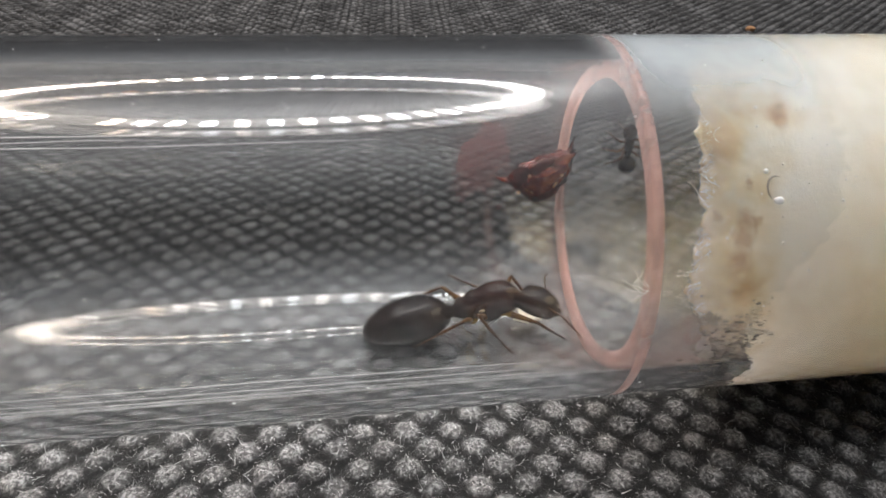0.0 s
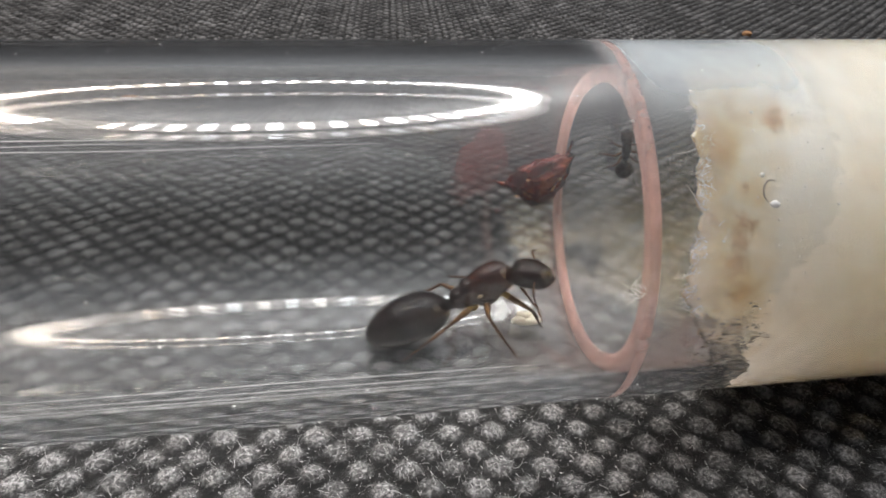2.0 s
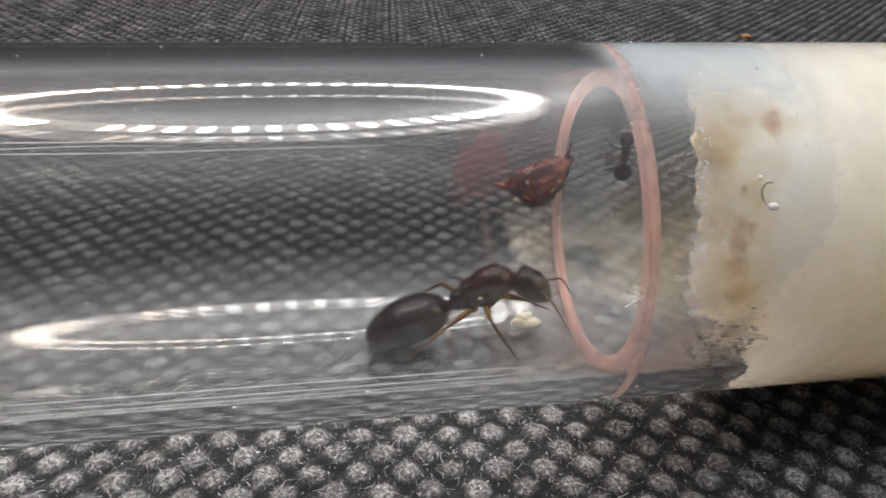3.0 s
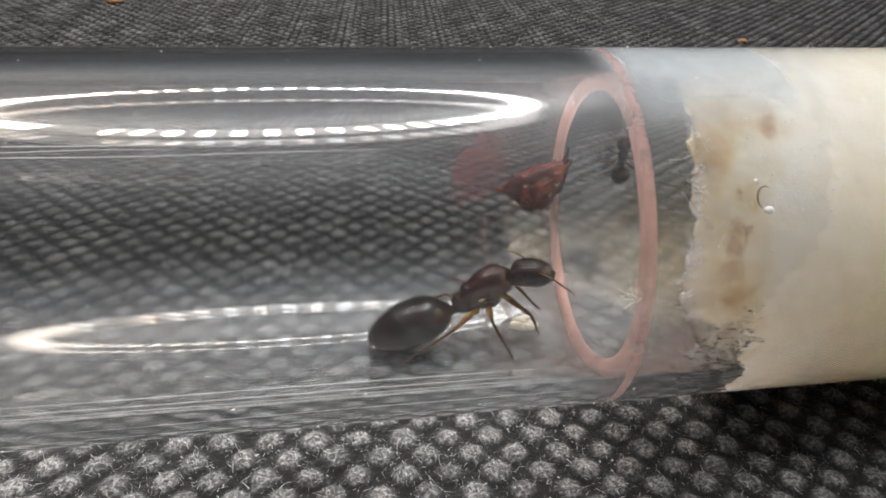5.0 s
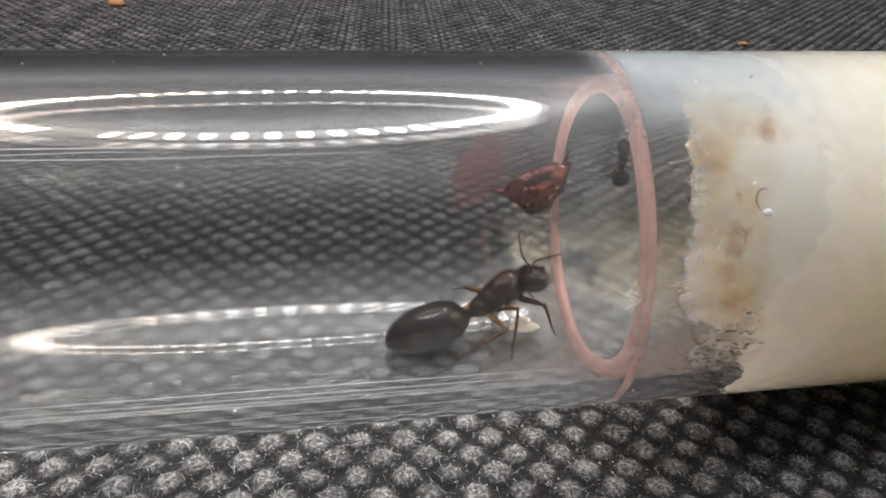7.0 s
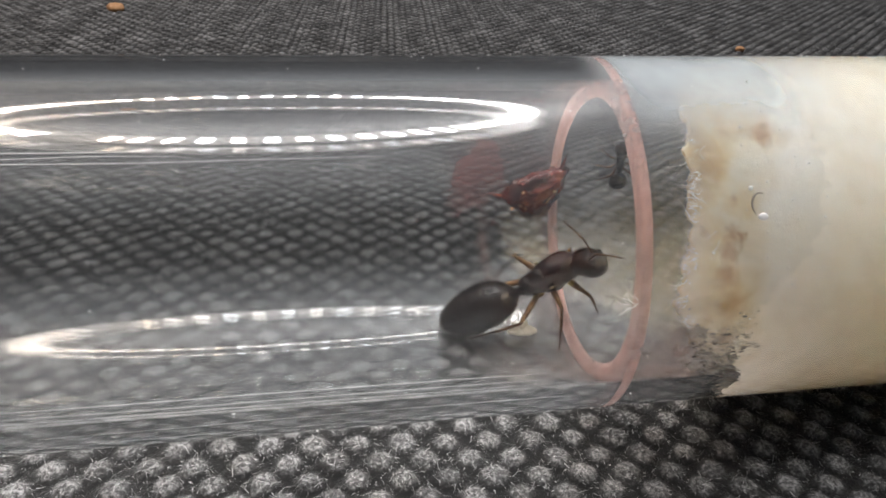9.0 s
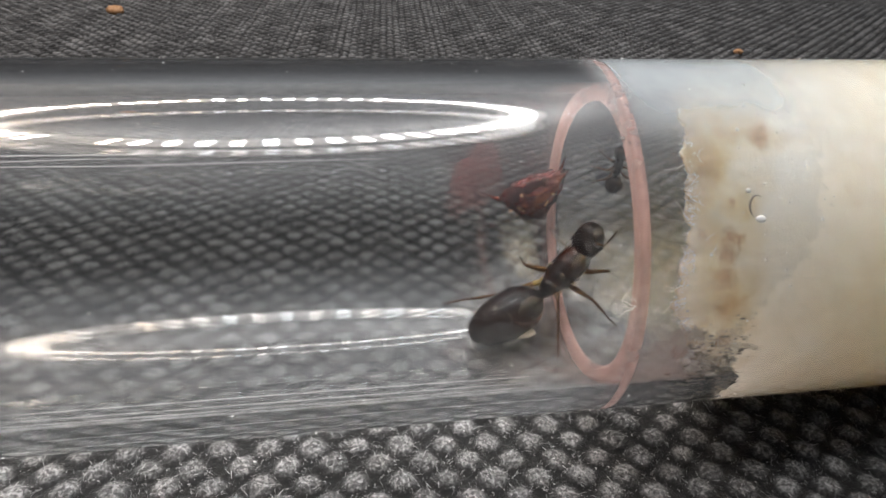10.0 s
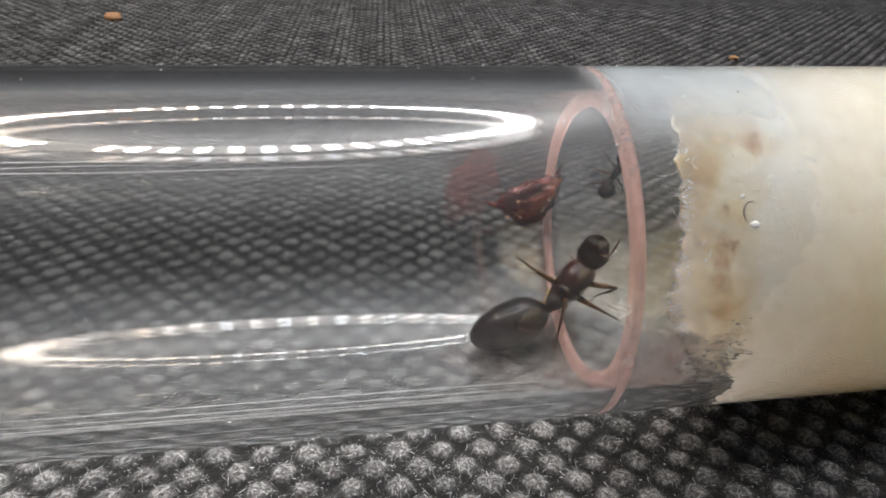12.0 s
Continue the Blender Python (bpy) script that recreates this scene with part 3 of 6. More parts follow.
# ---- the lamp above ----
def build_lamp():
    lamp = new("ring_lamp")
    tagged(lamp, "round lamp with a ring of small white light-emitting diodes", "lamp")
    lamp.matrix_basis = pose(RING["x"] * MM, RING["y"] * MM, RING["z"] * MM, RING["tilt"], 0, 0)
    v, f = [], []
    seg = 96
    prof = [(-11, 0.6), (11, 0.6), (13, 3), (11, 15), (-11, 15), (-13, 3)]
    for k in range(seg):
        a = 2 * math.pi * k / seg
        for dr, z in prof:
            v.append(((RING["rx"] + dr) * math.cos(a) * MM, (RING["ry"] + dr) * math.sin(a) * MM, z * MM))
    n = len(prof)
    for k in range(seg):
        for i in range(n):
            j, k2 = (i + 1) % n, (k + 1) % seg
            f.append((k * n + i, k * n + j, k2 * n + j, k2 * n + i))
    part("housing", mesh_of("housing", v, f, PLASTIC, False), lamp)
    v, f = [], []
    for k in range(seg):
        a = 2 * math.pi * k / seg
        for dr, z in ((-8.6, 0.58), (8.6, 0.58), (8.2, 0.1), (-8.2, 0.1)):
            v.append(((RING["rx"] + dr) * math.cos(a) * MM, (RING["ry"] + dr) * math.sin(a) * MM, z * MM))
    for k in range(seg):
        k2 = (k + 1) % seg
        f += [(k * 4 + i, k * 4 + (i + 1) % 4, k2 * 4 + (i + 1) % 4, k2 * 4 + i) for i in range(4)]
    strip = mesh_of("diffuser_strip", v, f, CHIP, False)
    strip.materials.append(BAND)
    for k, face in enumerate(strip.polygons):
        face.material_index = 1 if k % 4 == 2 else 0
    part("diffuser_strip", strip, lamp, "glowing white diffuser strip")
    arm = limb([(-RING["rx"] - 6, 0, 8), (-RING["rx"] - 60, 0, 18), (-RING["rx"] - 120, 0, 0), (-RING["rx"] - 135, 0, -110), (-RING["rx"] - 135, 0, -214)], [4, 4, 4, 4, 5], 34, 12)
    part("gooseneck", mesh_of("gooseneck", *arm, PLASTIC), lamp)
    hw, hl, h = 5.0, 2.1, 0.4
    box = [(sx * hl * MM, sy * hw * MM, sz * h * MM) for sz in (-1, 1) for sy in (-1, 1) for sx in (-1, 1)]
    quads = [(0, 2, 3, 1), (4, 5, 7, 6), (0, 1, 5, 4), (2, 6, 7, 3), (0, 4, 6, 2), (1, 3, 7, 5)]
    tints = []
    for g in GLOW:
        me = mesh_of("diode", box, quads, CHIP, False)
        me.materials.append(g)
        me.polygons[0].material_index = 1
        tints.append(me)
    for k in range(RING["count"]):
        a = 2 * math.pi * (k + 0.5) / RING["count"]
        tangent = math.degrees(math.atan2(RING["ry"] * math.cos(a), -RING["rx"] * math.sin(a)))
        if k in (38, 39):
            continue
        part("diode", tints[1 + (k % 2) if math.cos(a) > -0.35 else k % 2], lamp, at=pose(RING["rx"] * math.cos(a) * MM, RING["ry"] * math.sin(a) * MM, 0, 0, 0, tangent))


# ---- the queen ----
LEGS = {  # hip (x, y, z), thigh length, shin length
    "front": ((2.45, 0.50, -0.42), 1.75, 2.35),
    "middle": ((1.55, 0.52, -0.50), 1.75, 2.75),
    "hind": ((0.75, 0.48, -0.45), 2.30, 3.20),
}


def antenna_mesh(name, side, scale, mat):
    """Elbowed antenna whose tip lies straight ahead on +x; side bows the elbow."""
    pts = [(0, 0, 0), (0.45, 0.12 * side, 0.22), (1.0, 0.22 * side, 0.46), (1.18, 0.22 * side, 0.46), (1.7, 0.14 * side, 0.3), (2.35, 0.0, 0.0)]
    pts = [tuple(c * scale for c in p) for p in pts]
    return mesh_of(name, *limb(pts, [0.045 * scale, 0.04 * scale, 0.05 * scale, 0.036 * scale, 0.045 * scale, 0.032 * scale], 22, 8), mat)


def build_queen():
    queen = new("queen_ant")
    tagged(queen, "glossy brown-black queen ant with amber legs inside the tube", "ant")
    st = [(0.0, 0.24, 0.26, -0.12), (0.22, 0.42, 0.5, -0.06), (0.6, 0.56, 0.70, 0.02), (0.95, 0.66, 0.80, 0.10), (1.5, 0.78, 0.90, 0.20),
          (2.1, 0.86, 0.94, 0.24), (2.65, 0.80, 0.86, 0.20), (3.0, 0.55, 0.62, 0.06), (3.2, 0.26, 0.30, -0.06)]
    st = [(x * 1.08, w, h, z) for x, w, h, z in st]
    thorax = part("thorax", mesh_of("thorax", *loft(st, 40, 32), RUST), queen, "red-brown glossy thorax")
    part("scutellum", mesh_of("scutellum", *blob(0.34, 0.42, 0.26, 0.05, centre=(1.12, 0, 0.80)), CUTICLE), thorax)
    part("propodeum", mesh_of("propodeum", *blob(0.44, 0.50, 0.42, 0.06, centre=(0.48, 0, 0.30)), CUTICLE), thorax)
    part("scutum", mesh_of("scutum", *blob(1.05, 0.70, 0.52, 0.02, centre=(2.2, 0, 0.66), rings=20, around=28), RUST), thorax)
    for s in (-1, 1):
        part("wing_scar", mesh_of("wing_scar", *blob(0.14, 0.06, 0.08, 0.2, centre=(1.45, 0.80 * s, 0.42)), RIM), thorax, "pale wing scar")
        part("side_plate", mesh_of("side_plate", *blob(0.62, 0.22, 0.52, 0.05, centre=(1.75, 0.66 * s, -0.12)), CUTICLE), thorax)
    part("petiole", mesh_of("petiole", *merge(loft([(-0.42, 0.14, 0.14, -0.16), (-0.25, 0.2, 0.3, -0.05), (-0.12, 0.26, 0.46, 0.04), (0.0, 0.2, 0.3, -0.05), (0.12, 0.16, 0.18, -0.14)], 14, 16)), CUTICLE), queen)
    st = [(-0.12, 0.14, 0.14, -0.05), (-0.3, 0.52, 0.5, 0.0), (-0.7, 0.92, 0.88, 0.06), (-1.3, 1.20, 1.13, 0.1), (-2.1, 1.30, 1.22, 0.08), (-2.9, 1.26, 1.18, 0.02), (-3.6, 1.08, 1.00, -0.06), (-4.2, 0.76, 0.68, -0.14), (-4.5, 0.44, 0.38, -0.2), (-4.64, 0.10, 0.10, -0.22)]
    gaster = part("gaster", mesh_of("gaster", *loft(st, 46, 40), GASTER), queen, "black glossy gaster with pale banded edges")
    full = spline(st, 200)
    for x0, thick in ((-1.45, 0.028), (-2.75, 0.026), (-3.62, 0.022)):
        i = int(np.argmin(np.abs(full[:, 0] - x0)))
        band = []
        for j, q in ((-5, 1.0), (-2, 1.0 + thick), (1, 1.0 + thick), (3, 0.995)):
            x, w, h, z = full[i - j]
            band.append((x, w * q, h * q, z))
        part("segment_edge", mesh_of("segment_edge", *loft(band, 8, 40), GASTER), gaster)
    st = [(-0.02, 0.16, 0.16, 0.0), (0.05, 0.60, 0.48, 0.02), (0.3, 0.76, 0.66, 0.03), (0.8, 0.82, 0.72, 0.0), (1.3, 0.76, 0.68, -0.06), (1.65, 0.64, 0.54, -0.12), (1.85, 0.46, 0.36, -0.18), (1.95, 0.18, 0.15, -0.2)]
    head = part("head", mesh_of("head", *loft(st, 30, 32), CUTICLE), queen, "brown-black rounded head")
    for s in (-1, 1):
        part("eye", mesh_of("eye", *blob(0.17, 0.09, 0.15, centre=(0.95, 0.80 * s, 0.18)), EYE), head)
        part("mandible", mesh_of("mandible", *limb([(1.62, 0.26 * s, -0.2), (1.9, 0.24 * s, -0.24), (2.08, 0.06 * s, -0.26)], [0.16, 0.13, 0.04]), RUST), head)
        a = part("antenna", antenna_mesh("antenna", s, 1.0, SHIN), head, at=pose(1.3 * MM, 0.25 * s * MM, 0.25 * MM, 0, 0, 30 * s))
        QUEEN_PARTS["antenna", s] = a
    for k in range(3):
        part("ocellus", mesh_of("ocellus", *blob(0.05, 0.05, 0.04, rings=6, around=8, centre=(0.55 - 0.12 * (k == 1), 0.13 * (k - 1), 0.68)), RIM), head)
    for name, (hip, thigh, shin) in LEGS.items():
        for s in (-1, 1):
            g = thigh
            v = merge(limb([(-0.28, 0, 0.1), (-0.1, 0, 0.02), (0.12, 0, 0)], [0.24, 0.26, 0.15], 8, 10),
                      limb([(0.0, 0, 0), (0.3 * g, 0, 0.02), (0.65 * g, 0, 0.02), (g, 0, 0)], [0.14, 0.17, 0.13, 0.085], 12, 10))
            me = mesh_of("leg", *v, AMBER)
            me.materials.append(THIGH)
            hip_faces = 7 * 10 + 2
            for k, f in enumerate(me.polygons):
                f.material_index = 1 if k >= hip_faces + 30 else 0
            leg = part("leg", me, queen, "amber hip and brown thigh", at=pose(hip[0] * MM, hip[1] * s * MM, hip[2] * MM))
            g = shin
            t = part("tibia", mesh_of("tibia", *limb([(-0.04, 0, 0), (0.3 * g, 0, 0.03), (0.55 * g, 0, 0)], [0.075, 0.085, 0.06], 10, 8), SHIN), leg, "brown shin", at=pose(thigh * MM, 0, 0, 0, 60, 0))
            foot = limb([(0.54 * g, 0, 0), (0.7 * g, 0, -0.03), (0.86 * g, 0, -0.02), (g, 0, 0)], [0.055, 0.045, 0.05, 0.03], 12, 6)
            claw = [limb([(g - 0.02, 0, 0), (g + 0.08, 0.06 * q, 0.0), (g + 0.12, 0.1 * q, -0.05)], [0.025, 0.02, 0.01], 5, 5) for q in (-1, 1)]
            t2 = merge(foot, *claw)
            shin_ob = part("tarsus", mesh_of("tarsus", *t2, SHIN), leg, at=pose(thigh * MM, 0, 0, 0, 60, 0))
            QUEEN_PARTS["leg", name, s], QUEEN_PARTS["tibia", name, s], QUEEN_PARTS["tarsus", name, s] = leg, t, shin_ob
    QUEEN_PARTS["root"], QUEEN_PARTS["gaster"], QUEEN_PARTS["head"] = queen, gaster, head


QUEEN_PARTS = {}


# ---- the worker ----
def build_worker():
    ant = new("worker_ant")
    tagged(ant, "small dark worker ant clinging to the glass behind the ring", "ant")
    part("thorax", mesh_of("thorax", *loft([(-0.5, 0.08, 0.1, 0), (-0.4, 0.18, 0.2, 0), (-0.1, 0.2, 0.24, 0.02), (0.25, 0.26, 0.28, 0.04), (0.5, 0.22, 0.24, 0.02), (0.62, 0.1, 0.1, 0)], 20, 16), WORKER), ant, "brown waisted thorax")
    part("petiole", mesh_of("petiole", *blob(0.08, 0.12, 0.18, centre=(-0.58, 0, 0.02)), WORKER), ant)
    gaster = part("gaster", mesh_of("gaster", *loft([(-0.62, 0.06, 0.06, 0), (-0.75, 0.3, 0.3, 0), (-1.05, 0.5, 0.46, 0.02), (-1.4, 0.46, 0.42, 0), (-1.65, 0.24, 0.22, -0.03), (-1.75, 0.06, 0.06, -0.04)], 22, 20), WORKER), ant, "round black gaster")
    head = part("head", mesh_of("head", *loft([(0.6, 0.1, 0.1, 0), (0.7, 0.3, 0.25, 0), (0.95, 0.38, 0.3, 0), (1.2, 0.34, 0.26, -0.02), (1.38, 0.16, 0.12, -0.04)], 18, 18), WORKER), ant, "rounded dark head")
    for s in (-1, 1):
        part("eye", mesh_of("eye", *blob(0.07, 0.04, 0.06, rings=6, around=10, centre=(1.0, 0.36 * s, 0.06)), EYE), head)
        part("antenna", antenna_mesh("antenna", s, 0.5, SHIN), head, at=pose(1.25 * MM, 0.12 * s * MM, 0.1 * MM, 0, 0, 42 * s))
        for x, out, fore in ((0.4, 1.05, 0.75), (0.05, 1.25, -0.1), (-0.25, 1.1, -1.05)):
            pts = [(x, 0.15 * s, -0.12), (x + 0.3 * fore, 0.5 * out * s, 0.22), (x + 0.62 * fore, 0.85 * out * s, -0.1), (x + fore, 1.1 * out * s, -0.42)]
            part("leg", mesh_of("leg", *limb(pts, [0.06, 0.06, 0.04, 0.02], 14, 6), SHIN), ant, "thin brown leg")
    QUEEN_PARTS["worker"] = ant


# ---- food, brood, drops and dust ----
def build_food():
    food = new("dried_food")
    tagged(food, "dark red dried jelly lump stuck to the glass", "food")
    food.matrix_basis = pose(FOOD[0] * MM, FOOD[1] * MM, FOOD[2] * MM, 0, 0, 0)
    # an angular lump: drawn out to a point on one side and up to the ring on the other
    lump = blob(1.0, 0.8, 1.0, 0.10, 3.0, 3, 44, 60)
    corners = [(-1.7, 0.0), (-0.9, 0.95), (0.2, 1.45), (1.1, 1.65), (1.75, 1.6), (1.5, -0.2), (0.9, -0.95), (0.05, -1.4), (-0.9, -0.8)]
    bearing = sorted((math.atan2(z, x), math.hypot(x, z)) for x, z in corners)
    bearing = [(bearing[-1][0] - 2 * math.pi, bearing[-1][1])] + bearing + [(bearing[0][0] + 2 * math.pi, bearing[0][1])]

    def reach(a):
        for (a0, r0), (a1, r1) in zip(bearing, bearing[1:]):
            if a0 <= a <= a1:
                return r0 * r1 * math.sin(a1 - a0) / (r0 * math.sin(a - a0) + r1 * math.sin(a1 - a))
        return 1.0
    pts = []
    for v in lump[0]:
        x, y, z = v[0] / MM, v[1] / MM, v[2] / MM
        q = reach(math.atan2(z, x)) * (1 + 0.14 * noise.fractal(Vector((x, y, z)) * 3.2, 0.6, 2.2, 5))
        pts.append((x * q * MM, y * MM * (1 + 0.25 * noise.fractal(Vector((x, y, z)) * 4, 0.6, 2.2, 4)), z * q * MM))
    part("lump", mesh_of("lump", pts, lump[1], JELLY), food)
    tail = limb([(-1.4, 0.1, -0.1), (-1.9, 0.2, -0.05), (-2.3, 0.35, 0.1)], [0.22, 0.12, 0.04], 10, 10)
    part("tail", mesh_of("tail", *tail, JELLY), food)
    strand = limb([(1.3, 0.1, 1.0), (1.6, 0.15, 1.7), (1.75, 0.1, 2.5)], [0.25, 0.10, 0.05], 14, 8)
    part("strand", mesh_of("strand", *strand, JELLY), food)
    rng = np.random.default_rng(5)
    bits = [blob(0.09 * q, 0.08 * q, 0.08 * q, 0.2, 2.0, i, 6, 8, centre=(rng.uniform(-1.2, 1.2), -0.62 + rng.uniform(-0.1, 0.1), rng.uniform(-0.5, 0.6))) for i, q in enumerate(rng.uniform(0.5, 1.2, 26))]
    part("grains", mesh_of("grains", *merge(*bits), CRUMB), food, "amber grains")


FOOD = (10.2, 6.15, 6.9)


def wall_patch(name, x0, x1, d0, d1, mat, label, category, seed, nx=100, nd=80, r=None, ragged=1.0):
    """Film on the bore: a patch with an uneven outline, a tenth of a millimetre thick."""
    verts, faces = [], []
    r = r or BORE_R - 0.015
    inside = {}
    for lay, rr in ((0, r), (1, r - 0.06)):
        for i in range(nx):
            for j in range(nd):
                u, v = i / (nx - 1), j / (nd - 1)
                x, d = x0 + (x1 - x0) * u, d0 + (d1 - d0) * v
                power = 2 if ragged > 0.5 else 6
                edge = ((2 * u - 1) ** power + (2 * v - 1) ** power) ** (1 / power) * (1 if power == 2 else 0.9) + 0.55 * ragged * noise.fractal(Vector((u * 3, v * 3, seed)), 0.7, 2.1, 4)
                inside[i, j] = edge < 0.92
                verts.append(Vector(around_axis(x, rr, d)) * MM)
    n = nx * nd
    for i in range(nx - 1):
        for j in range(nd - 1):
            if all(inside[a, b] for a in (i, i + 1) for b in (j, j + 1)):
                q = (i * nd + j, (i + 1) * nd + j, (i + 1) * nd + j + 1, i * nd + j + 1)
                faces.append(q)
                faces.append(tuple(k + n for k in reversed(q)))
    tagged(new(name, mesh_of(name, verts, faces, mat)), label, category)


def build_brood():
    rng = np.random.default_rng(21)
    base = Vector(BROOD)
    egg = mesh_of("egg", *blob(0.38, 0.21, 0.20, rings=10, around=14), EGG)
    pile = new("egg_pile")
    pile.location = base * MM
    tagged(pile, "small pile of cream ant eggs on the bore's floor", "ant eggs")
    for k in range(11):
        lay = k // 8
        part("egg", egg, pile, at=pose((0.25 + rng.uniform(-0.6, 0.6) * (1 - 0.3 * lay)) * MM, rng.uniform(-0.3, 0.3) * MM, (0.15 + 0.2 * lay) * MM, rng.uniform(-20, 20), rng.uniform(-20, 20), rng.uniform(-35, 35)))


BROOD = (8.65, 0.95, 1.05)


def build_bits():
    """Crumbs, specks, hairs and drops."""
    for (x, y, s, seed) in ((57.4, 61.9, 0.7, 2), (-33.0, 84.0, 1.3, 6)):
        ob = new("crumb", mesh_of("crumb", *blob(s, 0.7 * s, 0.6 * s, 0.3, 1.6, seed, 10, 14), CRUMB))
        ob.location = (x * MM, y * MM, 0.2 * MM)
        tagged(ob, "tiny orange crumb lying on the black cloth", "crumb", "crumbs")
    bubble = new("air_bubble")
    x, y, z = around_axis(15.15, BORE_R, 142.7)
    bubble.matrix_basis = pose(x * MM, y * MM, z * MM, 53.5, 0, 0)
    tagged(bubble, "small air bubble in the damp cotton against the glass", "bubble")
    arc = [(0.34 * math.cos(a) - 0.05, 0.06, 0.42 * math.sin(a)) for a in np.radians([60, 95, 130, 165, 200, 235])]
    part("rim", mesh_of("rim", *limb([(p[0], p[2], 0.01) for p in arc], [0.01, 0.028, 0.04, 0.045, 0.03, 0.012], 20, 8), SOIL), bubble, "dark curved rim")
    # the bubble's highlight, modelled as a white bead
    part("glint_bead", mesh_of("glint_bead", *blob(0.2, 0.13, 0.06, 0.15, 2, 4, 8, 12, centre=(0.02, -0.42, 0.0)), DUST_GLINT), bubble, "white bead in place of the bubble's glint")
    part("film", mesh_of("film", *blob(0.10, 0.09, 0.05, 0.15, 2, 7, 8, 12, centre=(-0.38, 0.6, 0.0)), WISP), bubble)
    rng = np.random.default_rng(33)
    pieces = []
    for k in range(150):
        on_out = rng.random() < 0.6
        deg = rng.uniform(70, 250) if on_out else rng.uniform(-80, 80)
        p = around_axis(rng.uniform(-18, 24), TUBE_R + 0.01 if on_out else BORE_R - 0.02, deg)
        s = rng.uniform(0.01, 0.034)
        pieces.append(blob(s * rng.uniform(1, 2.2), s, s, 0.3, 2, k, 4, 6, centre=p))
    tagged(new("dust_specks", mesh_of("dust_specks", *merge(*pieces), DUST_GLINT)), "pale dust specks on the glass tube", "dust", kind="stuff")
    pieces = []
    for k in range(7):
        deg, x = rng.uniform(150, 178), rng.uniform(10.1, 10.7)
        p = Vector(around_axis(x, BORE_R - 0.15, deg if k > 5 else 170.5))
        pts = [p]
        d = Vector((-0.6, 0.3, rng.normal(0, 0.7)))
        for s in range(4):
            d = (d + 0.8 * Vector(rng.normal(0, 1, 3).tolist())).normalized()
            pts.append(pts[-1] + d * 0.22)
        pieces.append(limb(pts, [0.014, 0.012, 0.010, 0.008, 0.006], 10, 5))
    dirt = []
    for k in range(420):
        deg = rng.normal(196, 9)
        x = rng.normal(14.6 + 0.05 * (deg - 190), 1.1)
        s = rng.uniform(0.008, 0.024)
        dirt.append(blob(s * rng.uniform(2, 8), s, s * rng.uniform(1, 2.5), 0.5, 2, k, 5, 7, centre=around_axis(x, BORE_R + 0.0, deg)))
    tagged(new("dirt_specks", mesh_of("dirt_specks", *merge(*dirt), SOIL)), "dark dirt specks under the damp cotton", "dirt", kind="stuff")
    froth = []
    for k in range(60):
        deg, x = (rng.normal(108, 6), rng.normal(16.6, 0.7)) if k < 34 else (rng.uniform(110, 170), rng.uniform(14.5, 18))
        s = rng.uniform(0.02, 0.055)
        froth.append(blob(s, s, s, 0.2, 2, k, 5, 7, centre=around_axis(x, BORE_R + 0.01, deg)))
    tagged(new("tiny_bubbles", mesh_of("tiny_bubbles", *merge(*froth), DUST_GLINT)), "tiny pale bubbles in the wet cotton", "bubbles", kind="stuff")
    curl = limb([(31.0, 3.2, 15.35), (31.6, 3.4, 15.9), (32.4, 3.3, 16.0), (32.9, 3.0, 15.6)], [0.03, 0.03, 0.025, 0.015], 14, 6)
    tagged(new("lint_hair", mesh_of("lint_hair", *curl, WISP)), "short pale lint hair on top of the tube", "lint")
    # pale threads modelled where the lamp reflects along the lower wall
    streaks = []
    for k in range(5):
        deg, x0 = 208 + 9 * k + rng.uniform(-2, 2), rng.uniform(-24, -12)
        pts = [around_axis(x0 + u * rng.uniform(5, 8), BORE_R - 0.01, deg + 0.6 * math.sin(u * 1.7 + k)) for u in range(5)]
        streaks.append(limb(sorted(pts), [0.008, 0.016, 0.02, 0.014, 0.008], 30, 5))
    # far-wall threads, likewise in place of the lamp edge's reflection
    for k, (deg, x0, x1) in enumerate(((10.0, -24, 2), (16.0, -20, -2), (13.0, -24, -8))):
        pts = [around_axis(x0 + (x1 - x0) * u / 4, BORE_R - 0.01, deg + 0.5 * math.sin(u * 2.1 + k)) for u in range(5)]
        streaks.append(limb(pts, [0.01, 0.03, 0.024, 0.018, 0.008], 30, 5))
    tagged(new("reflection_lines", mesh_of("reflection_lines", *merge(*streaks), DUST_GLINT)), "thin pale lines standing in for lamp reflections along the bore", "streaks", kind="stuff")
    tagged(new("cotton_wisp", mesh_of("cotton_wisp", *merge(*pieces), WISP)), "stray white cotton wisps beside the pink ring", "cotton wisp", kind="stuff")


build_ground()
build_fuzz()
build_tube()
build_plug()
build_lamp()
build_queen()
build_worker()
build_food()
wall_patch("food_smear", 5.5, 8.7, -26, 20, ROSE, "faint rose smear dried on the glass", "smear", 2.0)
wall_patch("condensation_film", 11.6, 17.0, -62, -8, MIST, "faint white mist dried on the glass", "condensation", 5.0)
# painted white reflection along the top of the tube by the plug
wall_patch("glare_patch", 9.6, 20.4, 40, 126, GLARE, "pale patch standing in for white reflection in the glass", "wet film", 9.0, r=BORE_R + 0.10, ragged=0.1)
wall_patch("grime_film", 4.6, 15.4, 222, 318, GRIME, "thin beige grime dried on the bore's floor", "grime", 12.0, ragged=0.3)
wall_patch("mouth_grime", 9.8, 15.6, 178, 240, MUD, "brown-grey grime between the ring and the cotton", "grime", 15.0, ragged=0.5)
build_brood()
build_bits()


